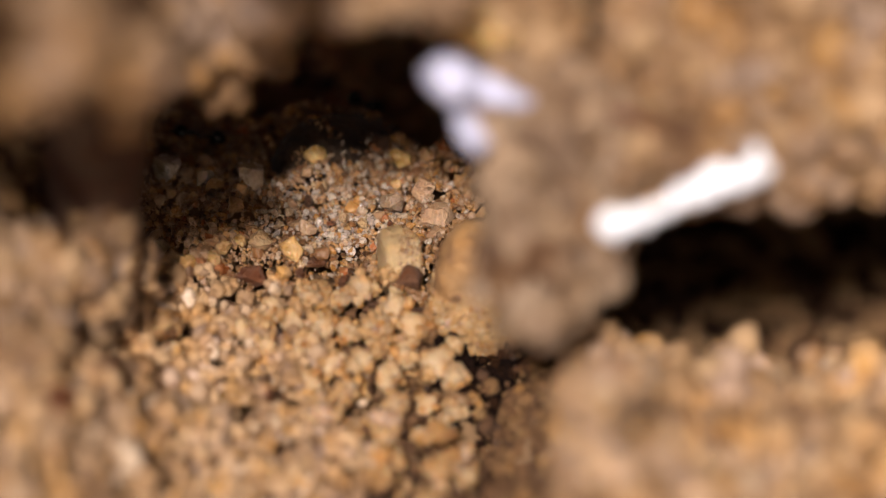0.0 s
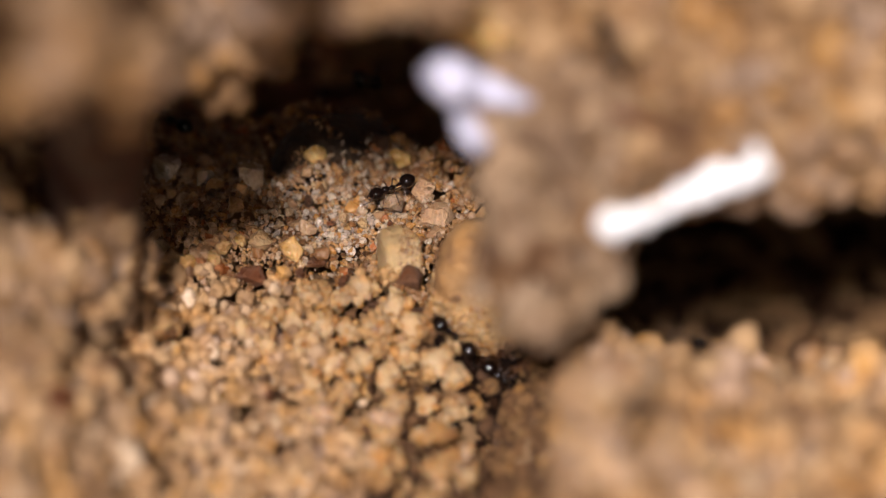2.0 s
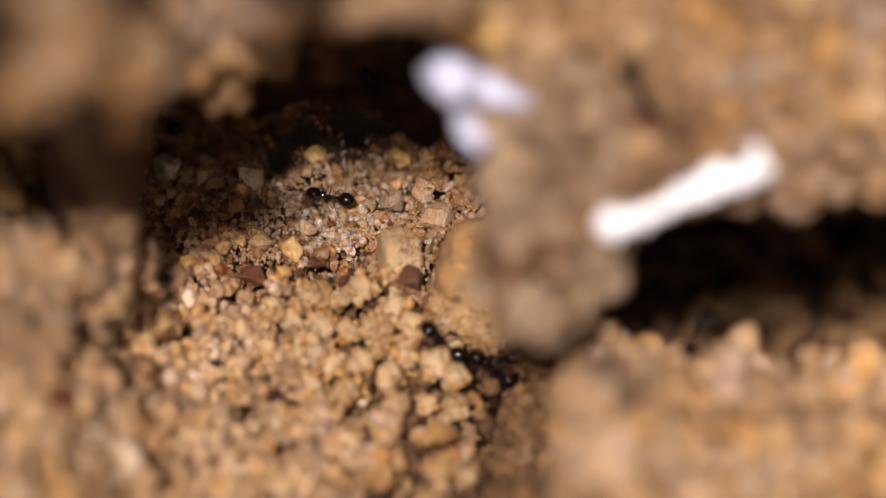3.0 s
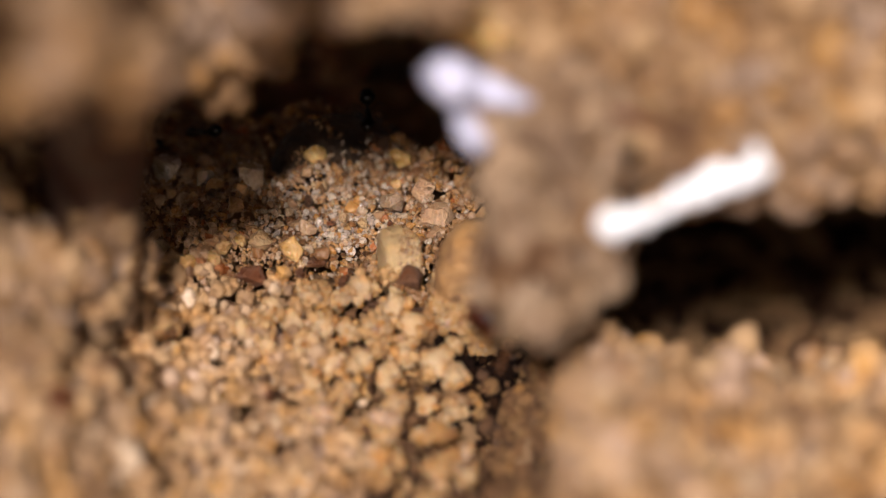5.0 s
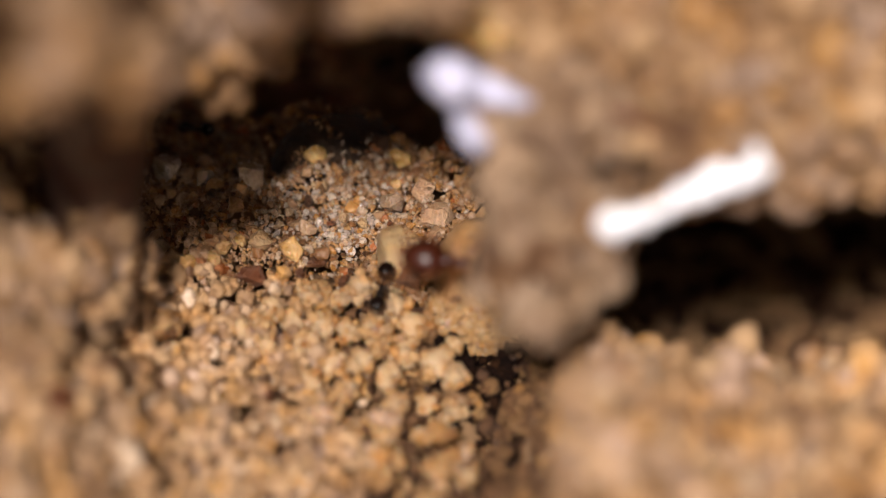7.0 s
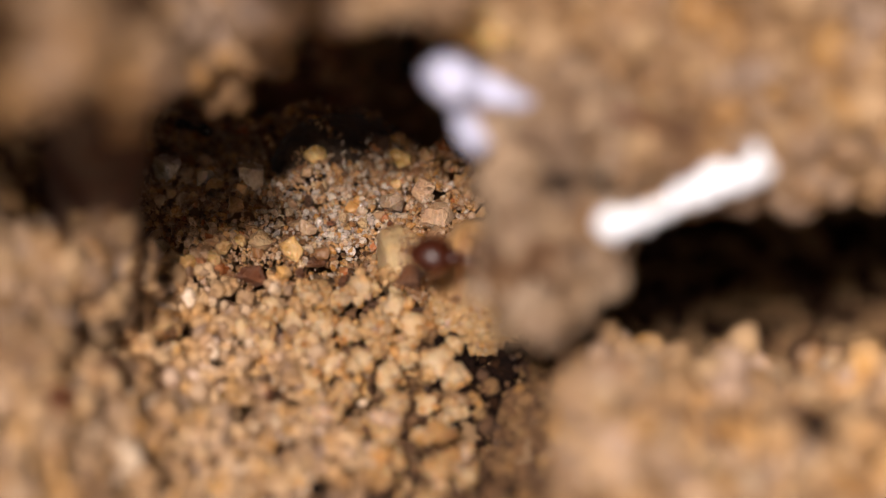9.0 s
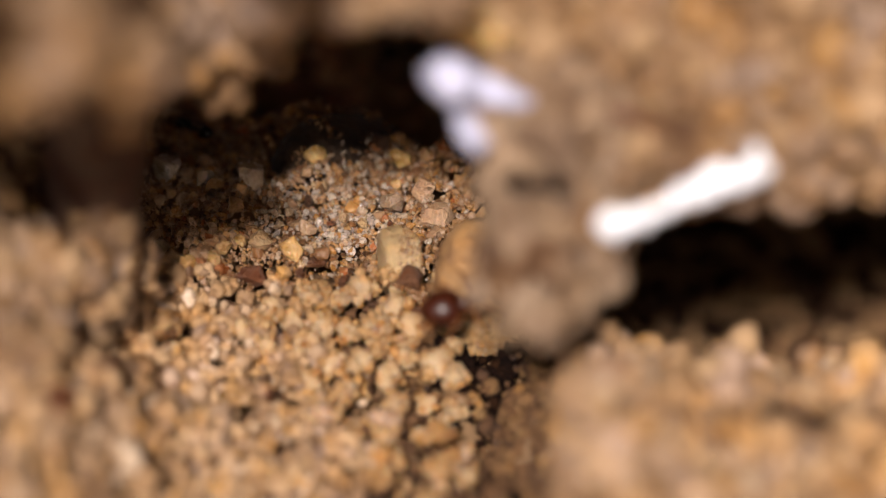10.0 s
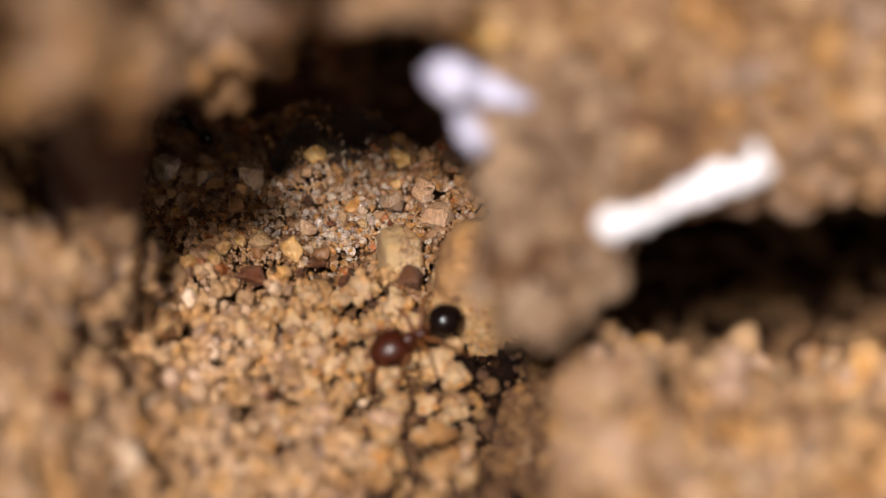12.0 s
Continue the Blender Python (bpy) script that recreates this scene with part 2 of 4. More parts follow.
floor = part_mesh("ground", sheet("ground", spread(-45, 45, 0.4, 4000, 24), spread(-50, 45, 0.4, 4000, 24)), MAT_PACKED, None)
tagged(floor, "packed tan sand floor of the hollow", "ground", kind="structure")


def strew(name, x0, x1, y0, y1, size, cover, shapes, mat, seed, keep=None, lift=0.25, sink=0.0, alone=None):
    """Grains lying on the ground within a stretch of the plan; alone: middle and number of those built one by one, and their material."""
    rng = np.random.default_rng(seed)
    n = int((x1 - x0) * (y1 - y0) * cover / (math.pi * size * size))
    x, y = rng.uniform(x0, x1, n), rng.uniform(y0, y1, n)
    r = size * np.exp(np.clip(rng.normal(0, 0.42, n), -1, 0.8))
    if keep is not None:
        k = rng.uniform(size=n) < keep(x, y)
        x, y, r = x[k], y[k], r[k]
    p = np.stack([x, y], axis=1)
    heap = np.random.default_rng(77)
    z = ground(x, y) + 0.28 * waves(p, heap, 10, 2.6) + 0.25 * waves(p, heap, 10, 1.4) + r * rng.uniform(-0.9, lift + 0.5, len(x)) + sink * rng.uniform(0, 1, len(x))
    c = np.stack([x, y, z], axis=1)
    if alone is None:
        return tagged(grains(name, c, r, shapes, mat, seed + 1, faceted=shapes is SANDY_FINE), "", "sand")
    ax, ay, count, own = alone
    order = np.argsort(np.hypot(x - ax, (y - ay) * 0.6) - 2.5 * r)
    top = tagged(grains(name, c[order[count:]], r[order[count:]], shapes, mat, seed + 1, faceted=shapes is SANDY_FINE), "", "sand")
    singles("grain", c[order[:count]], r[order[:count]], shapes, own, seed + 2, top)
    return top


def clods(name, x0, x1, y0, y1, size, cover, stuck, shapes, small, mat, seed, keep=None):
    """Crumbs of sand: each a clay core with smaller grains stuck all over it."""
    rng = np.random.default_rng(seed)
    n = int((x1 - x0) * (y1 - y0) * cover / (math.pi * size * size))
    x, y = rng.uniform(x0, x1, n), rng.uniform(y0, y1, n)
    r = size * np.exp(np.clip(rng.normal(0, 0.38, n), -0.8, 0.75))
    if keep is not None:
        k = rng.uniform(size=n) < keep(x, y)
        x, y, r = x[k], y[k], r[k]
    heap = np.random.default_rng(77)
    p = np.stack([x, y], axis=1)
    z = ground(x, y) + 0.34 * waves(p, heap, 10, 2.2) + 0.28 * waves(p, heap, 10, 1.2) + r * rng.uniform(-2.2, 1.0, len(x))
    c = np.stack([x, y, z], axis=1)
    d = rng.normal(size=(len(c), stuck, 3))
    d /= np.linalg.norm(d, axis=2)[:, :, None]
    q = (c[:, None] + d * (r[:, None] * rng.uniform(0.75, 1.05, (len(c), stuck)))[:, :, None]).reshape(-1, 3)
    rq = (r[:, None] * rng.uniform(0.2, 0.5, (len(c), stuck))).ravel()
    top = tagged(grains(name, c, r * 0.88, shapes, mat, seed + 1), "", "sand")
    grains("grain_crust", q, rq, small, mat, seed + 2, top)
    return top


# brown of soil grains, also used where shade is put into the colour
MAT_SOIL_SHADE = sand_material("brown soil and shade", [(0.0, (0.16, 0.075, 0.025)), (0.35, (0.24, 0.125, 0.045)), (0.6, (0.07, 0.03, 0.012)), (0.8, (0.34, 0.20, 0.08))], (0.15, 0.07, 0.025), 0.5, (0.6, 0.9))
# soil brown, partly darkened for the channel's and crevice's shade
MAT_LOAM = sand_material("golden brown loam", [(0.0, (0.22, 0.115, 0.04)), (0.35, (0.32, 0.18, 0.065)), (0.6, (0.10, 0.045, 0.016)), (0.8, (0.44, 0.28, 0.11))], (0.20, 0.10, 0.035), 0.5, (0.6, 0.9), rust=0.4)


def hollow(x, y):
    """1 where the sand is clean and fine, 0 where it is clotted."""
    return step((y + 3.9 + 0.06 * x) / 1.6) * step((3 - x) / 2)


def channel(x, y):
    """1 in the channel between the crumbs and the bank, and in the crevice, where brown grains lie."""
    near = 2.5 - 1.3 * step((-5.0 - y) / 1.5) * (1 - step((-y - 11) / 2))
    return np.maximum(step((crevice(x, y) - 0.2) / 0.3), step((x - near) / 0.8) * (1 - step((x - 4.7) / 0.8)) * step((-4.5 - y) / 1.5) * (1 - step((-y - 24) / 3)))


def clotted(x, y):
    k = 1 - hollow(x, y)
    for hx, hy, deep, sx, sy in PITS:
        k = k * (1 - bell(x, y, hx, hy, sx, sy))
    return k * (1 - channel(x, y))


def finer(x, y):
    return clotted(x, y) * step((-2.5 - x - 0.25 * (y + 12)) / 3)


def cruder(x, y):
    return clotted(x, y) * (1 - 0.85 * step((-2.5 - x - 0.25 * (y + 12)) / 3))


tagged(strew("fine_sand", -18, 5, -6, 13, 0.125, 1.5, SANDY_FINE, MAT_QUARTZ, 31, hollow), "fine washed quartz sand with grey and amber grains on the hollow's floor")
tagged(strew("coarse_sand", -17, 5, -6, 13, 0.25, 0.5, SANDY_FINE, MAT_QUARTZ, 33, hollow, alone=(-4.5, 3.5, 300, MAT_GRAIN)), "coarse angular amber and grey grains among finer sand")
tagged(strew("glassy_sand", -9, 2, -3, 9, 0.14, 1.5, SANDY_FINE, MAT_GLASSY, 67, lambda x, y: hollow(x, y) * np.minimum(1, 1.3 * bell(x, y, -4.6, 3.2, 3.2, 3.6)), 0.9), "small glassy whitish quartz grains on the hollow's floor")
tagged(clods("clotted_sand", -14, 6, -25, 3, 0.50, 1.0, 14, CLODDY, SANDY, MAT_CLOD, 35, cruder), "clotted yellow-tan sand crumbs in front of the hollow")
tagged(strew("loose_sand", -15, 3, -25, 3, 0.25, 2.4, WORN, MAT_LIGHTENED, 47, finer, 0.9), "loose greyish-tan sand before the hollow")
# shade in the gaps, painted with brown grains
tagged(strew("crumb_sand", -16, 6, -26, 3, 0.17, 0.8, SANDY, MAT_SOIL_SHADE, 37, clotted, 0.0, -1.2), "small brown grains that darken the gaps between the crumbs in place of shade")
tagged(strew("slope_sand", -26, -12, -46, 0, 0.45, 1.8, CLODDY_LOW, MAT_LIGHTENED, 43, None, 0.6), "loose tan crumbs on the bank beside the pillar")
tagged(strew("front_sand", -13, 5, -46, -24, 0.45, 1.8, CLODDY_LOW, MAT_LIGHTENED, 45, None, 0.6), "loose tan crumbs before the hollow")
# the bank's brightness is put into its grains' paler colour
tagged(strew("bank_sand", 4, 26, -46, 14, 0.44, 1.7, CLODDY, MAT_LIGHTENED, 39, lambda x, y: (1 - channel(x, y)) * (1 - step((y + 10.6 + 0.22 * (x - 7)) / 0.6)), 0.7), "loose tan sand on the rising bank")
tagged(strew("crest_sand", 7, 26, -17, -3, 0.36, 2.2, CLODDY_LOW, MAT_LIGHTENED, 59, lambda x, y: 1 - step((y + 10.6 + 0.22 * (x - 7)) / 0.6), 0.5), "tan grains along the bank's crest and the slope behind it")
tagged(clods("bank_crumbs", 5.8, 24, -40, -15, 0.75, 0.45, 10, CLODDY_LOW, SANDY, MAT_LIGHTENED, 65), "larger tan crumbs lying on the rising bank")
tagged(strew("channel_soil", -2.2, 5.8, -27, -4, 0.26, 2.4, CLODDY_LOW, MAT_LOAM, 49, lambda x, y: channel(x, y) * (1 - np.minimum(1, 1.6 * bell(x, y, *PITS[0][:2], *PITS[0][3:]))), 0.9), "crumbly brown soil filling the channel, its colour partly standing in for shade")
# near-black colour that stands in for deep shade in the gap and side cave
MAT_SHADE = sand_material("near-black shade", [(0.0, (0.026, 0.011, 0.005)), (0.4, (0.05, 0.023, 0.009)), (0.7, (0.014, 0.006, 0.003))], (0.018, 0.008, 0.004), 0.5, (0.8, 0.95))
MAT_SHADE.node_tree.nodes["Principled BSDF"].inputs["Specular IOR Level"].default_value = 0.1
tagged(strew("pit_soil", -0.5, 4.0, -9.5, -1.2, 0.2, 5.0, CLODDY_LOW, MAT_SHADE, 69, lambda x, y: np.minimum(1, 1.5 * bell(x, y, 1.85, -5.4, 1.45, 2.6)), 1.2), "near-black grains standing in for shade in the gap beneath the tan stone")
tagged(strew("cave_grains", 7, 30, 18, 42, 0.5, 1.6, SANDY, MAT_SOIL_SHADE, 72, None, 1.2), "loose brown grains on the far wall of the side cave")
# the cave wall's darkness, painted by its grains
tagged(strew("cave_sand", 6, 30, 18, 42, 0.5, 6.0, SANDY, MAT_SHADE, 70), "near-black grains standing in for shade on the far wall of the side cave")
tagged(strew("wall_sand", -26, 7, 14.5, 40, 0.5, 3.6, SANDY, MAT_WALL, 41, None, 0.4), "dark coarse sand of the hollow's back wall")


# ---- overhanging clumps of sand ----
def clump(name, label, blobs, size, cover, seed, shapes=CLODDY_LOW, mat=MAT_BANK, lumpy=0.55):
    """A clot of sand: merged lumps (centre, radii in mm) with a crust of grains."""
    rng = np.random.default_rng(seed)
    blobs = np.array(blobs, float)
    extra = []
    for c, r in zip(blobs[:, :3], blobs[:, 3:]):
        for _ in range(int(lumpy * r[0] * r[2]) if r[2] > 1.7 else 0):
            d = rng.normal(size=3)
            d /= np.linalg.norm(d)
            k = rng.uniform(0.5, 1.25)
            extra.append(np.concatenate([c + d * (r - 0.55 * k), k * rng.uniform(0.8, 1.25, 3)]))
    blobs = np.concatenate([blobs, np.array(extra).reshape(-1, 6)])
    v0, f0 = BALLS[3]
    vs, fs = [], []
    for i, (c, r) in enumerate(zip(blobs[:, :3], blobs[:, 3:])):
        d = 1 + 0.06 * waves(v0, rng, 6, 3) + 0.05 * waves(v0, rng, 8, 8)
        vs.append(c + v0 * r * d[:, None])
        fs.append(f0 + i * len(v0))
    rough = new(name + "_rough", mesh_from(name, np.concatenate(vs) * MM, np.concatenate(fs)))
    weld = rough.modifiers.new("weld", "REMESH")
    weld.mode, weld.voxel_size = "VOXEL", 0.35 * MM
    core = bpy.data.meshes.new_from_object(rough.evaluated_get(bpy.context.evaluated_depsgraph_get()))
    bpy.data.objects.remove(rough)
    top = part_mesh(name, core, MAT_PACKED, None)
    tagged(top, label, "sand clump")
    pts = []
    for i, (c, r) in enumerate(zip(blobs[:, :3], blobs[:, 3:])):
        area = 4 * math.pi * (((r[0] * r[1]) ** 1.6 + (r[0] * r[2]) ** 1.6 + (r[1] * r[2]) ** 1.6) / 3) ** (1 / 1.6)
        n = int(area * cover / (math.pi * size * size))
        d = rng.normal(size=(n, 3))
        d /= np.linalg.norm(d, axis=1)[:, None]
        p = c + d * r * (1 + 0.07 * waves(d, rng, 8, 5) + rng.uniform(-0.03, 0.05, n))[:, None]
        ok = np.ones(n, bool)
        for j, (cc, rr) in enumerate(zip(blobs[:, :3], blobs[:, 3:])):
            if j != i:
                ok &= np.sum(((p - cc) / rr) ** 2, axis=1) > 0.96
        pts.append(p[ok])
    pts = np.concatenate(pts)
    grains("crust", pts, size * np.exp(np.clip(rng.normal(0, 0.45, len(pts)), -1, 0.9)), shapes, mat, seed + 1, top)
    return top


# some lumps lie outside the view, added only to cast shade
clump("sand_overhang", "overhanging crust of tan sand grains above the hollow, with unseen lumps added to shade it",
      [(-20.2, -32.46, 31.0, 7.0, 4.1, 4.2), (-16.0, -28.32, 28.3, 3.0, 3.36, 3.5), (-14.42, -12.58, 19.59, 3.3, 2.68, 3.09), (-10.59, -8.59, 18.87, 3.39, 2.4, 2.78), (-11.07, -30.4, 25.06, 1.13, 1.13, 1.13), (-12.57, -10.52, 18.97, 2.47, 2.06, 2.68), (-8.14, -11.55, 17.94, 1.54, 1.54, 1.85),
       (-9.61, -9.24, 14.02, 0.98, 1.09, 1.34), (-15.31, -33.37, 27.3, 3.35, 2.0, 1.82), (-12.09, -13.08, 17.52, 2.3, 2.0, 2.2), (-12.73, -16.68, 17.27, 1.1, 1.1, 1.1), (-7.56, -10.02, 15.81, 0.85, 0.9, 0.9), (-6.85, -22.86, 24.57, 1.4, 1.5, 1.35), (-18.60, -41.73, 33.15, 3.0, 3.0, 2.1), (-20.50, -35.16, 31.88, 3.6, 6.0, 2.3), (-5.35, -32.74, 33.47, 2.4, 2.2, 2.1), (-6.30, -26.56, 30.18, 2.0, 4.0, 2.0), (-18.02, -12.34, 27.3, 13.78, 6.36, 5.3), (-9.83, -7.72, 24.12, 4.37, 5.46, 3.82)], 0.5, 1.9, 51)
clump("sand_pillar", "crumbling bank of tan sand beside the hollow's mouth",
      [(-26.25, 6.5, 8.85, 7.35, 8.4, 15.75), (-21.63, -14.5, 8.16, 3.36, 2.52, 2.1), (-20.48, -15.97, 7.11, 3.36, 2.52, 2.73), (-23.1, -10.3, 3.75, 5.25, 6.3, 6.3),
       (-18.06, -14.5, 6.69, 1.68, 1.47, 1.89), (-18.69, -15.55, 7.7, 1.26, 1.26, 1.1), (-17.0, -14.9, 7.2, 1.5, 1.4, 1.4), (-15.35, -14.0, 7.1, 0.95, 0.95, 0.9),
       (-17.4, -17.0, 6.1, 1.6, 1.4, 1.4), (-18.0, -19.6, 5.7, 1.8, 1.5, 1.5), (-15.1, -12.8, 5.4, 1.1, 1.1, 2.0), (-14.7, -11.6, 7.7, 1.1, 1.0, 2.2)], 0.4, 1.9, 53)
clump("sand_block", "thick block of tan sand over a dark side opening",
      [(5.41, -13.93, 18.61, 4.88, 3.18, 5.3), (11.66, -12.34, 17.34, 5.83, 4.66, 4.88), (18.55, -12.87, 16.28, 6.36, 4.66, 4.66), (14.84, -15.1, 12.88, 2.01, 1.91, 1.59),
       (9.54, -15.73, 14.9, 4.45, 2.54, 3.18), (19.08, -14.67, 13.94, 3.18, 2.33, 2.12)], 0.5, 1.9, 55, lumpy=0.9)
MAT_NODULE = sand_material("greyish brown sand", [(0.0, (0.46, 0.33, 0.21)), (0.25, (0.58, 0.43, 0.28)), (0.5, (0.34, 0.23, 0.15)), (0.75, (0.52, 0.41, 0.29))], (0.52, 0.38, 0.24), 0.5)
# added brown mass: the overhang's shadow put into its colour
clump("soil_bank", "brown clump standing in for the overhang's shadow behind the crumbling sand bank",
      [(-20.0, -3.5, 8.0, 4.2, 3.0, 7.5), (-17.6, -4.6, 6.5, 1.9, 1.8, 5.5), (-22.5, -6.0, 9.5, 3.0, 2.0, 4.0)], 0.42, 1.9, 58, CLODDY_LOW, MAT_SOIL_SHADE)
NODULE = clump("sand_nodule", "rounded greyish-brown nodule of sand hanging before the hollow",
      [(4.56, -17.85, 14.69, 2.65, 2.12, 3.82), (4.0, -20.6, 11.3, 2.25, 1.9, 2.3), (5.4, -19.3, 11.8, 1.5, 1.7, 1.9), (2.7, -19.7, 12.0, 0.95, 0.95, 1.3),
       (2.86, -19.12, 14.37, 0.95, 0.95, 1.17), (3.6, -22.2, 10.3, 1.15, 0.95, 0.9), (6.2, -20.4, 11.5, 0.85, 0.9, 1.2), (5.51, -20.4, 13.52, 1.17, 0.95, 0.85), (2.35, -21.6, 11.0, 0.85, 0.85, 1.0), (5.0, -21.5, 10.2, 1.0, 0.95, 0.9)], 0.45, 1.9, 57, CLODDY_LOW, MAT_NODULE, 1.2)
# a shaded dent on the nodule, painted with brown grains
patch_rng = np.random.default_rng(58)
d = patch_rng.normal(size=(2000, 3))
d /= np.linalg.norm(d, axis=1)[:, None]
d = d[np.linalg.norm((d - np.array([-0.42, -0.86, 0.27])) * (1, 1, 0.8), axis=1) < 0.55 + 0.12 * waves(d, patch_rng, 6, 5)]
grains("damp_patch", np.array([4.0, -20.6, 11.3]) + d * np.array([2.25, 1.9, 2.3]) * patch_rng.uniform(1.16, 1.30, (len(d), 1)), 0.3 * np.exp(patch_rng.normal(0, 0.3, len(d))), CLODDY_LOW, MAT_SOIL_SHADE, 59, NODULE, "brown patch on the nodule in place of a shaded hollow")
clump("sand_roof", "roof crust of sand that closes the hollow above",
      [(0, -4, 31.0, 30, 17, 7), (0, 16, 28, 32, 16, 8)], 0.6, 1.5, 59)
# added outside the view to block sky light and darken the cave
clump("sand_side", "unseen tan sand added to keep sky light out of the side cave",
      [(35, 8, 4, 6, 25, 29), (31, -10, 16, 7, 6, 10)], 0.6, 1.2, 66)
clump("sand_brow", "brow of tan sand crumbs jutting over the hollow's mouth",
      [(-3.01, -22.28, 25.09, 1.22, 2.88, 1.08), (-1.41, -22.46, 24.90, 1.03, 2.34, 0.94), (-0.09, -22.75, 24.52, 0.85, 2.16, 0.89), (-2.0, -12.5, 23.5, 5.0, 4.0, 2.0)], 0.5, 1.9, 63)


# brown lumps: part soil, part the nodule's shadow put into the colour
soil_rng = np.random.default_rng(62)
soil = []
for i in range(26):
    t = soil_rng.uniform(0, 1)
    x, y = 3.7 + soil_rng.normal(0, 0.55), -7 - 13 * t
    r = soil_rng.uniform(0.35, 0.85)
    soil.append((x, y, float(ground(x, y)) + soil_rng.uniform(-0.2, 1.6), r * soil_rng.uniform(0.8, 1.3), r, r * soil_rng.uniform(0.7, 1.2)))
clump("soil_lump", "crumbling brown soil in the channel under the nodule, partly in place of its shadow", soil, 0.26, 2.2, 61, CLODDY_LOW, MAT_LOAM)


def tube(points, radii, sides=6):
    pts = [Vector(p) for p in points]
    radii = [float(r) for r in radii]
    vs, fs = [], []
    for i, p in enumerate(pts):
        d = (pts[min(i + 1, len(pts) - 1)] - pts[max(i - 1, 0)]).normalized()
        a = d.cross(Vector((0.3, 0.2, 1))).normalized()
        b = d.cross(a)
        for s in range(sides):
            q = 2 * math.pi * s / sides
            vs.append(p + radii[i] * (math.cos(q) * a + math.sin(q) * b))
    for i in range(len(pts) - 1):
        for s in range(sides):
            n = (s + 1) % sides
            a, b, c, d = i * sides + s, i * sides + n, (i + 1) * sides + n, (i + 1) * sides + s
            fs += [(a, b, c), (a, c, d)]
    return np.array([v[:] for v in vs]), np.array(fs)


# ---- stones ----
def stick_on(ob, name, count, size, shapes, mat, seed, where, spread=0.45):
    """Grains stuck to the faces of a stone, where(points in mm on it) holds."""
    rng = np.random.default_rng(seed)
    tri = np.array([[ob.data.vertices[i].co[:] for i in q.vertices] for q in ob.data.polygons]) / MM
    area = np.linalg.norm(np.cross(tri[:, 1] - tri[:, 0], tri[:, 2] - tri[:, 0]), axis=1)
    face = rng.choice(len(tri), count, p=area / area.sum())
    p = np.einsum("nk,nkj->nj", rng.dirichlet((1, 1, 1), count), tri[face])
    p = p[where(p, 0.15 * waves(p, rng, 6, 3))]
    return grains(name, p, size * np.exp(rng.normal(0, spread, len(p))), shapes, mat, seed + 1, ob)


def box_stone(rng, worn):
    """A blocky crystal with its corners out of true."""
    bm = bmesh.new()
    bmesh.ops.create_cube(bm, size=1.6)
    for v in bm.verts:
        v.co += Vector(rng.uniform(-0.2, 0.2, 3))
    bmesh.ops.bevel(bm, geom=list(bm.edges), offset=worn, segments=3, profile=0.6, affect="EDGES", clamp_overlap=True)
    bmesh.ops.triangulate(bm, faces=bm.faces)
    bm.verts.index_update()
    v, f = np.array([x.co[:] for x in bm.verts]), np.array([[x.index for x in q.verts] for q in bm.faces])
    bm.free()
    return v, f


def stone(name, x, y, z, rx, ry, rz, mat, label, seed, turn=0, facets=12, sharp=9, lumps=0.03, sub=4, group="", corners=0, worn=0.15):
    rng = np.random.default_rng(seed)
    v, f = box_stone(rng, worn) if corners == 8 else crystal(rng, corners, worn, 3) if corners else grain_shape(sub, rng, facets, sharp, lumps)
    me = mesh_from(name, v * np.array([rx, ry, rz]) * MM, f)
    ob = part_mesh(name, me, mat, None)
    ob.matrix_basis = pose(x * MM, y * MM, z * MM, 0, 0, turn)
    return tagged(ob, label, "stone", group)


STONE_DAMP = (0.80, 0.69, 0.61)
MAT_LUMP = sand_material("tan clay stone", [(0.0, (0.60, 0.40, 0.20)), (0.5, (0.58, 0.39, 0.20))], (0.50, 0.31, 0.14), 0.4, (0.5, 0.75), "object", 5000, relief=0.0004, rust=0.4, damp=(0.72, 0.62, 0.55))
MAT_TAN_STONE = sand_material("tan stone", [(0.0, (0.64, 0.48, 0.30)), (0.3, (0.64, 0.46, 0.34)), (0.6, (0.68, 0.54, 0.34))], (0.50, 0.36, 0.20), 0.4, (0.4, 0.65), "object", 9000, glow=0.2, relief=0.0003, damp=STONE_DAMP)
MAT_PALE_STONE = sand_material("pale yellowish stone", [(0.0, (0.74, 0.62, 0.38)), (0.5, (0.74, 0.61, 0.39))], (0.52, 0.40, 0.20), 0.35, (0.3, 0.55), "object", 9000, glow=0.3, relief=0.0003, damp=STONE_DAMP)
MAT_QUARTZ_STONE = sand_material("grey quartz", [(0.0, (0.56, 0.47, 0.37)), (0.3, (0.60, 0.53, 0.45)), (0.6, (0.50, 0.42, 0.35))], (0.52, 0.38, 0.22), 0.2, (0.12, 0.4), "object", 6000, glow=0.3, clear=0.15, relief=0.0002, damp=STONE_DAMP)
MAT_AMBER_STONE = sand_material("amber quartz", [(0.0, (0.80, 0.58, 0.28)), (0.4, (0.72, 0.54, 0.30)), (0.7, (0.80, 0.60, 0.26))], (0.62, 0.42, 0.20), 0.3, (0.15, 0.45), "object", 6000, glow=0.35, clear=0.12, relief=0.0002, damp=STONE_DAMP)
MAT_BROWN_STONE = sand_material("brown ironstone", [(0.0, (0.22, 0.095, 0.045)), (0.4, (0.14, 0.075, 0.045)), (0.7, (0.30, 0.11, 0.045))], (0.28, 0.15, 0.07), 0.25, (0.3, 0.6), "object", 9000, relief=0.0004)
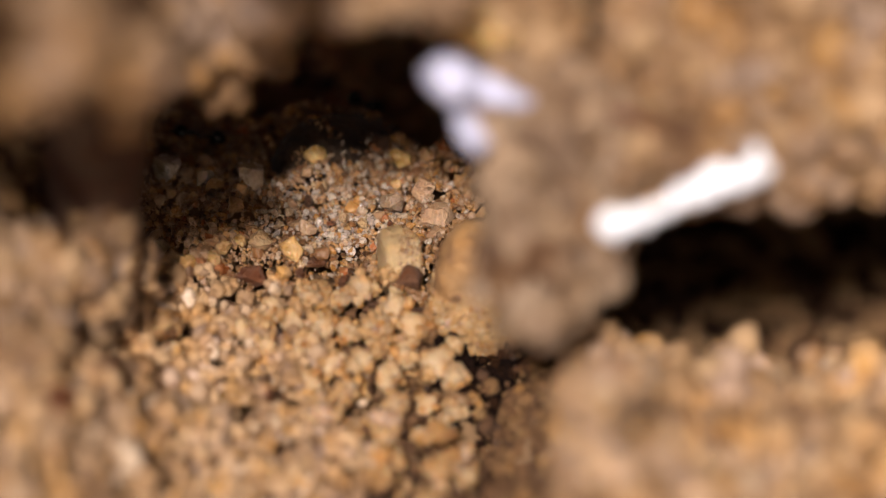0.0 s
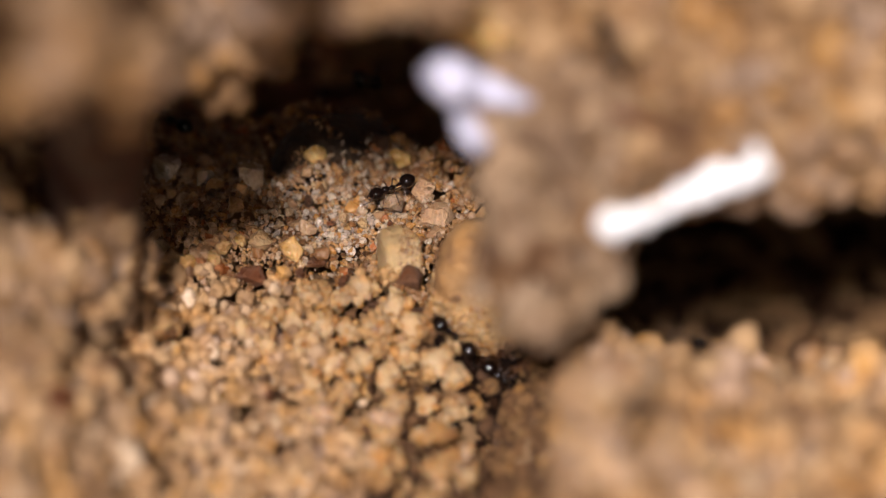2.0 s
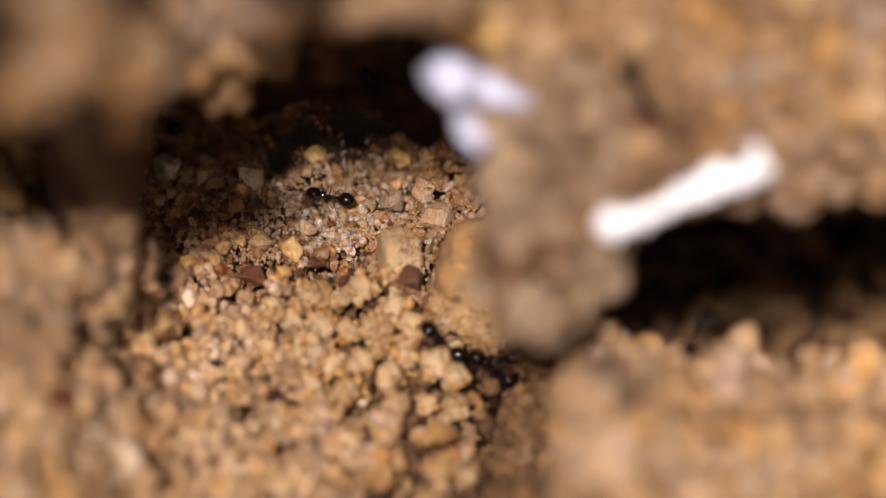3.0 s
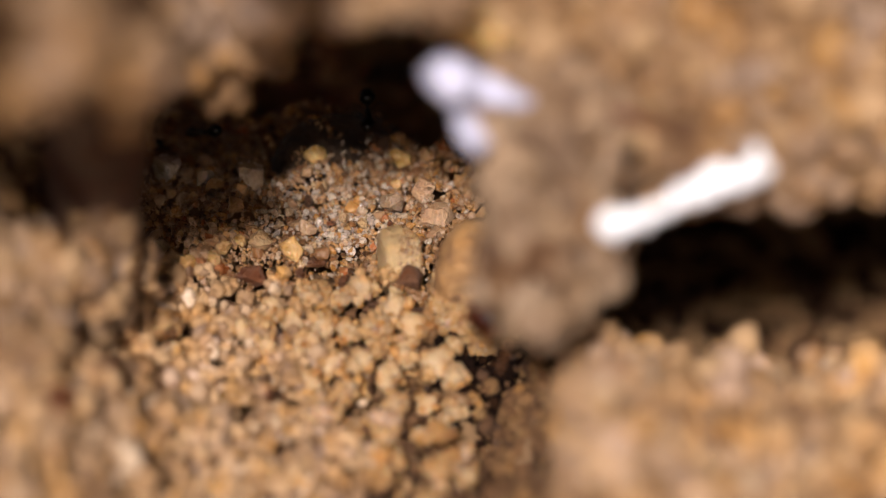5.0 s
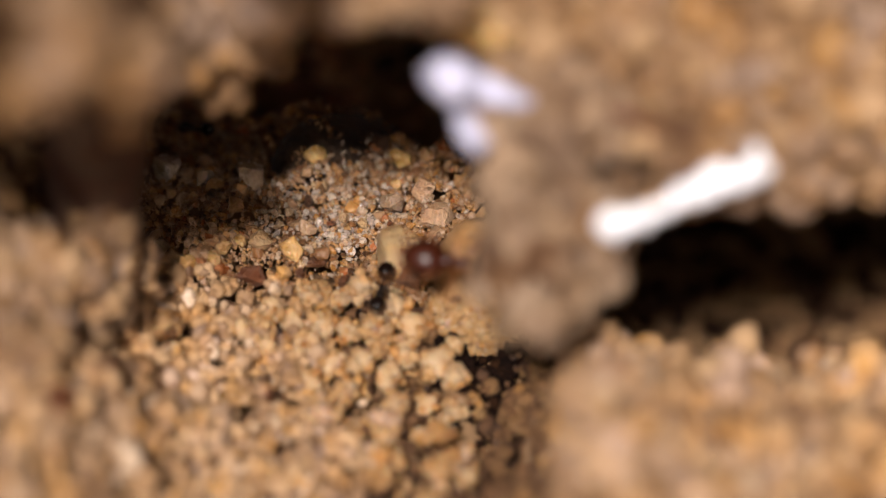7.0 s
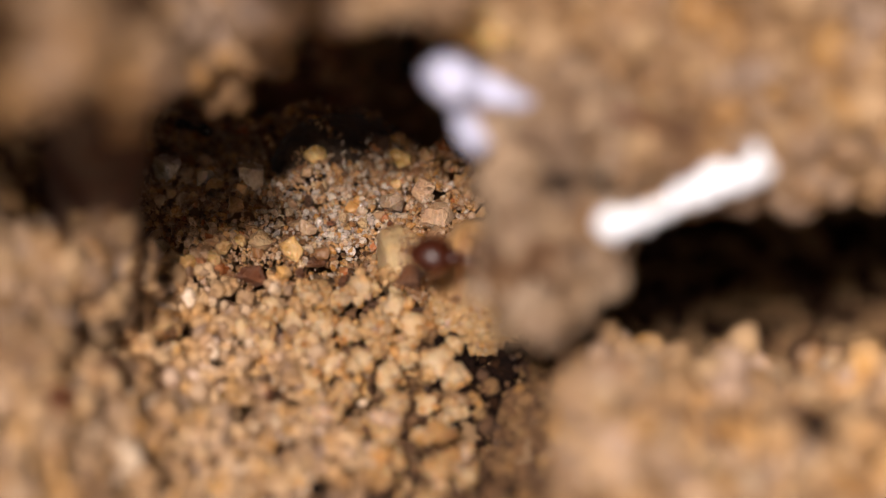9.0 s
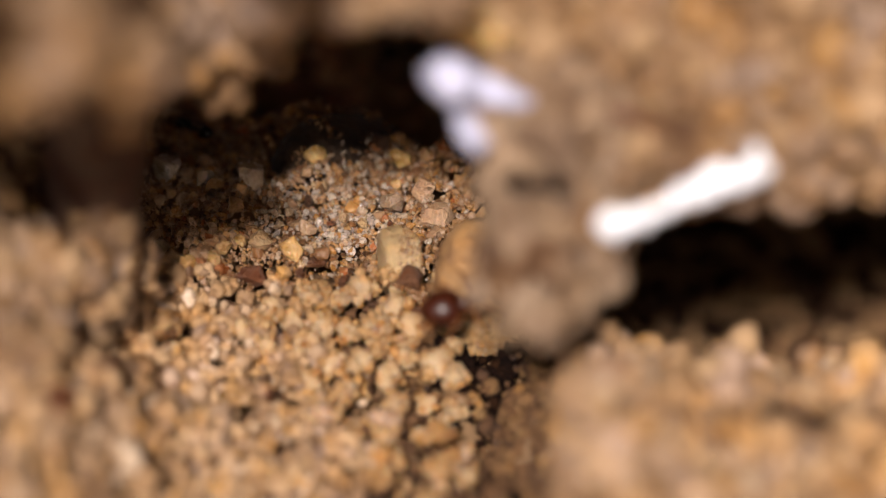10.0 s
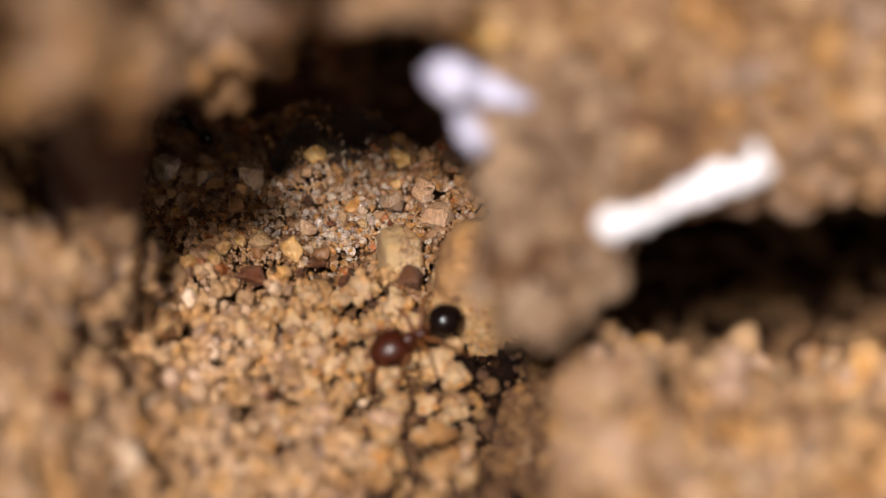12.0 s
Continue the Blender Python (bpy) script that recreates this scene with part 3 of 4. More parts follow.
MAT_GREY_STONE = sand_material("blue-grey stone", [(0.0, (0.26, 0.24, 0.25)), (0.5, (0.24, 0.22, 0.24))], (0.34, 0.25, 0.18), 0.3, (0.5, 0.7), "object", 9000)
MAT_SLAB = sand_material("dark slab", [(0.0, (0.055, 0.034, 0.026)), (0.5, (0.06, 0.04, 0.03))], (0.30, 0.18, 0.08), 0.22, (0.3, 0.7), "object", 9000)
big = stone("stone", 2.03, -2.96, -0.03, 3.1, 2.53, 3.3, MAT_LUMP, "rounded tan stone with a crumbled foot under the nodule", 71, lumps=0.06, sharp=5)
stick_on(big, "crumbled_foot", 9000, 0.10, SANDY, MAT_CLOD, 88, lambda p, w: (p[:, 2] < 0.3 + 4 * w) & (p[:, 1] < 1.5))
pale = stone("stone", -2.1, -1.6, 0.4, 1.12, 1.15, 1.7, MAT_PALE_STONE, "pale yellow-green stone with gold-coloured grains stuck to one face", 72, turn=25, corners=8, worn=0.34)
stick_on(pale, "grain_crust", 1500, 0.055, SANDY_FINE, MAT_QUARTZ, 91, lambda p, w: p @ np.array([math.cos(radians(25)), -math.sin(radians(25)), 0]) > 0.1 + w)
slab = stone("rock_slab", -5.6, 8.6, 0.0, 3.2, 2.6, 2.3, MAT_SLAB, "dark flat rock with gold-coloured sand stuck to it", 73, lumps=0.05, sharp=5)
stick_on(slab, "grain_crust", 3600, 0.065, SANDY_FINE, MAT_QUARTZ, 93, lambda p, w: (p[:, 2] > 0) & (w + 0.05 * p[:, 0] - 0.06 * p[:, 1] > 0.12))


def pebbles(mat, label, group, seed, rows):
    """Pebbles lying in the sand: x, y, half width, half height."""
    for i, (x, y, w, h, *blocky) in enumerate(rows):
        z = float(ground(x, y)) + 0.55 * h + 0.25
        stone("pebble", x, y, z, w * 1.1, (w + h) * 0.52, h * 1.1, mat, label, seed + i, turn=37 * i, corners=8 if blocky else (13, 16, 12, 19, 14)[i % 5], worn=0.12 + 0.05 * (i % 3), group=group)


def crumb(x, y, r, up, seed):
    """A crumb of sand: a clay core with grains stuck to it."""
    rng = np.random.default_rng(seed)
    v, f = grain_shape(3, rng, 9, 7, 0.13)
    top = part_mesh("sand_crumb", mesh_from("sand_crumb", v * r * 0.86 * MM, f), MAT_CLOD, None)
    top.matrix_basis = pose(x * MM, y * MM, (float(ground(x, y)) + up * r) * MM, 0, 0, 53 * seed)
    tagged(top, "golden-tan crumb of sand grains stuck together with clay", "sand crumb", "sand crumbs before the hollow")
    d = rng.normal(size=(16, 3))
    d /= np.linalg.norm(d, axis=1)[:, None]
    grains("grain_crust", d * r * rng.uniform(0.7, 0.98, (16, 1)), r * rng.uniform(0.18, 0.42, 16), CLODDY, MAT_CLOD, seed + 7, top)


# crumbs lying before the hollow
for i, (x, y, r) in enumerate((
        (-2.21, -4.25, 0.71), (-3.81, -3.35, 0.79), (-4.85, -3.95, 0.61), (-6.31, -3.52, 0.66), (-1.15, -5.14, 0.79), (-1.80, -6.35, 0.81),
        (-0.36, -6.99, 0.86), (0.54, -7.56, 0.65), (-3.11, -5.91, 0.73), (-4.29, -5.53, 0.63), (-5.61, -5.23, 0.68), (-2.43, -8.10, 0.70),
        (-0.83, -7.85, 0.65), (-5.02, -7.54, 0.60), (-3.73, -7.65, 0.65), (-6.92, -5.12, 0.60), (-7.98, -4.79, 0.66), (-6.33, -6.94, 0.65),
        (-9.23, -5.85, 0.63), (-8.16, -6.69, 0.57), (0.42, -6.09, 0.52), (-0.62, -8.64, 0.70), (-2.15, -10.01, 0.64), (-4.47, -9.24, 0.72),
        (-6.02, -8.95, 0.59))):
    crumb(x, y, r, 0.55 + 0.25 * (i % 3), 300 + i)
# loose pebbles of the hollow
pebbles(MAT_QUARTZ_STONE, "translucent grey quartz pebble lying in fine sand", "quartz pebbles", 101,
        [(-9.38, 5.45, 0.72, 0.70, 1), (-13.50, 5.91, 0.83, 0.80), (-11.64, 4.62, 0.50, 0.55), (-13.59, -2.27, 0.40, 0.42),
         (-2.41, 3.19, 0.63, 0.52), (-3.91, 3.08, 0.30, 0.30), (-13.44, 0.38, 0.49, 0.38), (-6.53, 2.48, 0.30, 0.27)])
pebbles(MAT_AMBER_STONE, "amber quartz pebble lying in fine sand", "amber pebbles", 121,
        [(-6.32, 6.86, 0.59, 0.50), (-7.12, -0.62, 0.62, 0.78), (-9.66, -0.28, 0.38, 0.38), (-10.86, -1.35, 0.35, 0.37),
         (-2.26, 4.87, 0.30, 0.33), (-2.20, 6.59, 0.64, 0.53), (-12.09, -1.71, 0.40, 0.40), (-10.41, -0.65, 0.46, 0.40)])
pebbles(MAT_TAN_STONE, "tan dusty pebble lying in the sand", "tan pebbles", 141,
        [(-8.62, -0.15, 0.59, 0.51), (-0.35, 2.01, 0.92, 0.71), (-0.93, 4.15, 0.71, 0.58), (-3.89, 1.94, 0.30, 0.27),
         (-1.25, 1.21, 0.27, 0.27)])
pebbles(MAT_BROWN_STONE, "dark red-brown pebble lying in the sand", "brown pebbles", 161,
        [(-1.64, -2.73, 0.64, 0.69), (-3.16, 7.86, 0.50, 0.50), (-5.40, 2.35, 0.27, 0.22), (-6.49, 3.87, 0.25, 0.33),
         (-9.00, -1.40, 0.72, 0.59), (-4.64, -2.12, 0.37, 0.40), (-6.80, -1.89, 0.27, 0.32), (-2.56, 1.96, 0.22, 0.19),
         # several here are added in place of the darkness in pits and crevices
         (-3.69, -10.43, 0.87, 0.92), (0.08, -9.46, 0.80, 0.80), (-1.2, -15.2, 0.71, 0.63), (-2.43, -8.34, 0.39, 0.36),
         (-14.79, -16.51, 1.00, 0.84), (-16.02, -20.80, 0.88, 0.53), (-1.21, -4.06, 0.42, 0.24),
         (-8.01, -10.36, 0.38, 0.36), (-5.80, -0.67, 0.81, 0.16)])

stone("stone", 1.89, -16.72, 19.87, 1.40, 1.11, 1.27, MAT_AMBER_STONE, "large amber stone set in the sand block's corner", 74, lumps=0.08)
stone("stone", 8.0, -20.0, 5.7, 0.9, 0.8, 0.8, MAT_GREY_STONE, "blue-grey pebble half sunk in the sandy bank", 75, lumps=0.08)
# the block's dark crevice, drawn as a thin brown stick laid over it
crevice_path = [(4.97, -18.27, 17.33), (7.31, -19.02, 17.09), (10.16, -19.05, 15.96)]
v, f = tube(crevice_path, [0.16, 0.26, 0.12], 8)
rootlet = part_mesh("rootlet", mesh_from("rootlet", v * MM, f), MAT_BROWN_STONE, None)
tagged(rootlet, "thin brown stick standing in for a dark crevice across the sand block", "rootlet")

# ---- white fragments ----
mw, nt, p = material("white bark")
nt.links.new(mix(nt, "MIX", noise_at(nt, 1500), (0.90, 0.90, 0.96), (0.97, 0.96, 1.0)), p.inputs["Base Color"])
p.inputs["Roughness"].default_value = 0.25
p.inputs["Coat Weight"].default_value = 0.6


mf, nt, p = material("pale bark flake")
nt.links.new(mix(nt, "MIX", noise_at(nt, 900), (0.42, 0.41, 0.53), (0.56, 0.54, 0.68)), p.inputs["Base Color"])
p.inputs["Roughness"].default_value = 0.65


def twig(name, beads, seed, label, mat):
    """A knobbly stick: a thin stem with swollen knobs along it (place and radius in mm)."""
    rng = np.random.default_rng(seed)
    ends = [beads[0][:3], *(b[:3] for b in beads), beads[-1][:3]]
    v, f = tube(ends, [0.05, *(0.6 * b[3] for b in beads), 0.05], 14)
    top = tagged(part_mesh(name, mesh_from(name, v * MM, f), mat, None), label, "twig")
    for x, y, z, r in beads:
        v, f = grain_shape(3, rng, 14, 5, 0.06)
        knob = part_mesh("knob", mesh_from("knob", v * r * (1.12, 0.95, 1.0) * MM, f), mat, top)
        knob.matrix_basis = pose(x * MM, y * MM, z * MM)
    return top


def flake(name, corners, thick, label, mat):
    """A thin curled flake of bark: corners in mm round its rim, its back thick mm behind."""
    bm = bmesh.new()
    back = Vector((0.15, 0.8, -0.35)).normalized() * thick
    mid = sum((Vector(c) for c in corners), Vector()) / len(corners)
    for c in corners:
        bm.verts.new(Vector(c) * MM)
        bm.verts.new((Vector(c) * 0.94 + mid * 0.06 + back) * MM)
    bm.verts.new((mid - back * 0.8) * MM)
    out = bmesh.ops.convex_hull(bm, input=bm.verts)
    bmesh.ops.delete(bm, geom=[g for g in out["geom_interior"] if isinstance(g, bmesh.types.BMVert)], context="VERTS")
    bmesh.ops.bevel(bm, geom=list(bm.edges), offset=0.08 * MM, segments=2, affect="EDGES", clamp_overlap=True)
    return tagged(part(name, bm, mat, None), label, "bark flake")


twig("white_twig", [(6.40, -24.33, 15.02, 0.60), (7.55, -24.15, 15.37, 0.52), (8.55, -23.9, 15.66, 0.42), (9.5, -23.68, 16.10, 0.66), (10.42, -23.4, 16.62, 0.70), (11.2, -23.35, 16.58, 0.52), (11.95, -23.3, 16.95, 0.66), (12.08, -22.8, 17.55, 0.30)], 5, "bleached white knobbly twig lying on the block's edge", mw)
flake("bark_flake", [(-1.02, -19.08, 19.12), (0.09, -18.64, 19.89), (1.13, -18.89, 19.45), (1.55, -19.72, 18.7), (0.36, -19.83, 17.83), (-0.58, -19.47, 18.44)], 0.35, "pale lilac-white bark flake stuck in the sand block", mf)
flake("bark_flake", [(0.8, -18.8, 19.2), (1.9, -19.0, 18.95), (3.7, -19.3, 17.9), (3.5, -19.35, 17.5), (1.3, -19.75, 17.9)], 0.3, "tapering pale lilac bark flake stuck in the sand block", mf)
flake("bark_flake", [(0.30, -20.23, 17.94), (1.1, -20.18, 18.01), (1.86, -21.0, 16.9), (1.37, -21.3, 16.42), (0.62, -21.0, 16.99)], 0.3, "small pale lilac-white bark flake stuck in the sand block", mf)

# ---- the bank's shaded flank beside the pillar, built as a dark root ----
mr, nt, p = material("dark flank tone")
co = nt.nodes.new("ShaderNodeTexCoord")
squeeze = nt.nodes.new("ShaderNodeMapping")
squeeze.inputs["Scale"].default_value = (1, 1, 0.15)
nt.links.new(co.outputs["Object"], squeeze.inputs["Vector"])
streak = nt.nodes.new("ShaderNodeTexNoise")
streak.inputs["Scale"].default_value, streak.inputs["Detail"].default_value = 800, 5
nt.links.new(squeeze.outputs["Vector"], streak.inputs["Vector"])
# dark brown that puts the flank's shade into the colour
bark = ramp(nt, [(0.3, (0.04, 0.017, 0.010)), (0.55, (0.08, 0.036, 0.022)), (0.72, (0.14, 0.07, 0.045))])
nt.links.new(streak.outputs["Fac"], bark.inputs[0])
dust = ramp(nt, [(0.47, (0, 0, 0)), (0.66, (1, 1, 1))])
nt.links.new(noise_at(nt, 300, 4), dust.inputs[0])
nt.links.new(mix(nt, "MIX", dust.outputs[0], bark.outputs[0], (0.10, 0.065, 0.045)), p.inputs["Base Color"])
p.inputs["Roughness"].default_value = 0.9
p.inputs["Specular IOR Level"].default_value = 0.2
bump(nt, p, streak.outputs["Fac"], 0.0002)
rng = np.random.default_rng(9)
steps = np.linspace(0, 1, 40)
axis = np.stack([-15.6 + 1.35 * steps ** 1.2 + 0.12 * np.sin(9 * steps), -6.4 - 8.0 * steps ** 1.3, -2.0 + 19 * steps], axis=1)
v, f = tube([tuple(q) for q in axis], list(1.75 + 0.55 * steps), 28)
v = v + (v - np.repeat(axis, 28, axis=0)) * (0.07 * waves(v * (1, 1, 0.25), rng, 8, 1.6) + 0.04 * waves(v * (1, 1, 0.2), rng, 8, 5))[:, None]
root = part_mesh("root", mesh_from("root", v * MM, f), mr, None)
# paler grains at the foot for the flank's lit lower part
flank_rng = np.random.default_rng(19)
k = flank_rng.integers(0, len(v), 2600)
k = k[(v[k, 2] < 7.5) & (flank_rng.uniform(size=len(k)) < np.exp(-np.clip(v[k, 2] - 2.2, 0, 9) / 1.6))]
grains("clinging_sand", v[k] + flank_rng.normal(0, 0.12, (len(k), 3)), 0.24 * np.exp(flank_rng.normal(0, 0.4, len(k))), CLODDY_LOW, MAT_LIGHTENED, 20, root)
tagged(root, "dark bark-textured column standing in for the sand bank's shaded flank", "root")

# ---- ants ----
def shell(name, base, tip, rough):
    m, nt, p = material(name)
    nt.links.new(mix(nt, "MIX", noise_at(nt, 2500), base, tip), p.inputs["Base Color"])
    p.inputs["Roughness"].default_value, p.inputs["Specular IOR Level"].default_value = rough, 0.35
    bump(nt, p, noise_at(nt, 14000, 2), 0.000006, 0.3)
    return m


MAT_BLACK = shell("black shell", (0.004, 0.002, 0.0015), (0.008, 0.004, 0.003), 0.1)
MAT_LIMB = shell("brown limb", (0.022, 0.009, 0.005), (0.04, 0.016, 0.008), 0.4)
MAT_RED = shell("red-brown shell", (0.024, 0.004, 0.0016), (0.05, 0.011, 0.0035), 0.36)
MAT_RED_LIMB = shell("red-brown limb", (0.11, 0.036, 0.011), (0.18, 0.066, 0.018), 0.4)


def egg(cx, cy, cz, rx, ry, rz, sub=3, taper=0.0, notch=0.0):
    """An egg-shaped shell, narrower towards its front by taper, with a notch behind."""
    v, f = BALLS[sub]
    t = v[:, 0]
    w = np.stack([t * rx, v[:, 1] * ry * (1 - taper * t), v[:, 2] * rz * (1 - 0.6 * taper * t)], axis=1)
    if notch:
        w[:, 0] += notch * rx * np.exp(-(v[:, 1] / 0.3) ** 2) * np.clip(-t, 0, 1)
    return w + (cx, cy, cz), f


def joined(*pieces):
    vs, fs, n = [], [], 0
    for v, f in pieces:
        vs.append(v)
        fs.append(f + n)
        n += len(v)
    return np.concatenate(vs), np.concatenate(fs)


LEGS = []


def ant(label, build, major=False):
    """An ant facing +x, its feet at z = 0: head, thorax, waist, gaster, six legs and two feelers."""
    s = build
    root = new("ant")
    tagged(root, label, "ant", "ants of the nest")
    body, skin, limb = (MAT_RED, MAT_RED, MAT_RED_LIMB) if major else (MAT_BLACK, MAT_BLACK, MAT_LIMB)
    h = 0.8 if major else 0.46
    hx, hr = (1.36, (1.02, 0.86, 0.78)) if major else (0.78, (0.38, 0.34, 0.29))
    gx, gr = (-1.55, (0.86, 0.76, 0.72)) if major else (-1.02, (0.42, 0.37, 0.34))
    th = 1.0 if major else 0.5
    k_thick = 1.35 if major else 1.0

    def piece(name, vf, mat, parent=root, at=None):
        me = mesh_from(name, vf[0] * s * MM, vf[1])
        ob = part_mesh(name, me, mat, parent)
        if at is not None:
            ob.matrix_basis = Matrix.Translation(Vector(at) * s * MM)
        return ob

    head = piece("head", egg(hx, 0, h, *hr, taper=0.16, notch=0.22 if major else 0.05), skin)
    for side in (-1, 1):
        piece("eye", egg(hx + 0.25 * hr[0], side * hr[1] * 0.88, h + 0.25 * hr[2], *(0.13 * hr[0],) * 3, sub=2), MAT_BLACK, head)
        tip = hx + hr[0]
        piece("mandible", tube([(tip - 0.1 * th, side * 0.5 * hr[1], h - 0.3 * hr[2]), (tip + 0.12 * th, side * 0.4 * hr[1], h - 0.4 * hr[2]),
                                (tip + 0.28 * th, side * 0.08 * hr[1], h - 0.45 * hr[2])], [0.12 * th, 0.1 * th, 0.03 * th]), limb, head)
        piece("feeler", tube([(hx + 0.6 * hr[0], side * 0.35 * hr[1], h + 0.3 * hr[2]), (hx + 0.9 * hr[0], side * (hr[1] + 0.45 * th), h + hr[2] + 0.2 * th),
                              (hx + 1.3 * hr[0] + 0.2 * th, side * (hr[1] + 0.5 * th), h + 0.4 * hr[2]), (hx + 1.4 * hr[0] + 0.9 * th, side * (hr[1] + 0.15 * th), h - 0.2 * hr[2])],
                             [0.035 * th, 0.035 * th, 0.04 * th, 0.06 * th]), limb, head)
    piece("thorax", joined(egg(0.30 * th / 0.5 * 0.5 + 0.1, 0, h + 0.05 * th, 0.42 * th, 0.36 * th, 0.36 * th), egg(-0.28 * th, 0, h - 0.04 * th, 0.42 * th, 0.24 * th, 0.24 * th),
                           tube([(0.3 * th, 0, h), (hx - 0.7 * hr[0], 0, h)], [0.2 * th, 0.16 * th], 8)), body)
    piece("waist", joined(egg(-0.82 * th, 0, h + 0.02 * th, 0.14 * th, 0.13 * th, 0.2 * th, 2), egg(-1.08 * th, 0, h + 0.04 * th, 0.17 * th, 0.2 * th, 0.2 * th, 2),
                          tube([(-0.6 * th, 0, h - 0.05 * th), (gx + 0.8 * gr[0], 0, h)], [0.07 * th, 0.08 * th])), body)
    piece("gaster", egg(gx, 0, h + 0.04, *gr, taper=-0.12), MAT_BLACK)
    for k in range(3):
        for side in (-1, 1):
            fwd = (0.75, 0.05, -0.8)[k]
            out = (0.75, 1.0, 0.85)[k]
            hip = ((0.35, 0.0, -0.3)[k] * th, side * 0.2 * th, h - 0.25 * th)
            top = (fwd * 0.75 * th, side * out * 0.9 * th, 0.55 * th)
            foot = (fwd * 1.9 * th, side * out * 1.75 * th, -hip[2] / 1.0)
            toe = (foot[0] + 0.25 * th * fwd, foot[1] + side * 0.12 * th, foot[2])
            leg = piece("leg", tube([(0, 0, 0), top, (top[0] + 0.15 * (foot[0] - top[0]), top[1] + 0.15 * (foot[1] - top[1]), top[2] - 0.06 * th), foot, toe],
                                    [k_thick * r * th for r in (0.085, 0.06, 0.05, 0.03, 0.022)]), limb, root, hip)
            LEGS.append((root, leg, Vector(hip) * s * MM, (k + (side > 0)) % 2))
    return root


def stance(x, y, z, heading, up=(0, 0, 1), pitch=0):
    """An ant's pose at a point in mm, with its back towards up."""
    n = Vector(up).normalized()
    f = Vector((math.cos(radians(heading)), math.sin(radians(heading)), 0))
    f = (f - f.dot(n) * n).normalized()
    m = Matrix((f, n.cross(f), n)).transposed().to_4x4()
    return Matrix.Translation(Vector((x, y, z)) * MM) @ m @ pose(0, 0, 0, 0, -pitch, 0)


def on_sand(rows, lift=0.6):
    """Rows of seconds, x, y in mm and heading in degrees, walked on the ground's slope."""
    out = []
    for t, x, y, a in rows:
        g = [float(ground(x + dx, y + dy)) for dx, dy in ((0, 0), (0.8, 0), (-0.8, 0), (0, 0.8), (0, -0.8))]
        up = (-(g[1] - g[2]) / 1.6, -(g[3] - g[4]) / 1.6, 1.0)
        out.append((t, stance(x, y, max(g[0], sum(g) / 5) + lift, a, up)))
    return out


def on_face(rows):
    """Rows of seconds, a point in mm, the way ahead and, if it differs, the way up, on a steep face."""
    out = []
    for t, x, y, z, fx, fy, fz, *up in rows:
        n = Vector(up or (0, -0.6, 0.8)).normalized()
        f = Vector((fx, fy, fz))
        f = (f - f.dot(n) * n).normalized()
        out.append((t, Matrix.Translation(Vector((x, y, z)) * MM) @ Matrix((f, n.cross(f), n)).transposed().to_4x4()))
    return out


def stride(root, spans, pace=5.0, swing=17):
    """Swing an ant's legs while it walks."""
    for owner, leg, hip, phase in LEGS:
        if owner == root:
            rows = []
            for i in range(121):
                t = i / 10
                go = any(a <= t <= b for a, b in spans)
                q = math.sin(2 * math.pi * (t * pace / 2 + phase / 2)) if go else 0.25 * (1 - 2 * phase)
                rows.append((t, Matrix.Translation(hip) @ pose(0, 0, 0, 4 * math.cos(9 * t) if go else 0, 0, swing * q)))
            walk(leg, rows)


# ---- the ants of the nest ----
runner = ant("glossy black worker ant walking over fine sand", 0.97)
climber = ant("glossy black worker ant climbing down past the pale stone", 1.1)
stone_ant = ant("black worker ant crawling over the rounded tan stone", 1.05)
pit_ant = ant("black worker ant coming out of the dark pit", 1.05)
soldier = ant("large-headed red-brown soldier ant with a black gaster", 1.0, major=True)
block_ant = ant("dark worker ant crossing the face of the sand block", 1.05)
bank_runner = ant("dark worker ant running over the sandy bank", 1.05)
bank_walker = ant("dark worker ant walking down the sandy bank", 1.05)
bank_rester = ant("dark worker ant resting on the sandy bank", 1.05)
shade_ant = ant("dark worker ant in the shade of the overhang", 1.05)
wall_ant = ant("dark worker ant on the shaded back wall", 1.05)


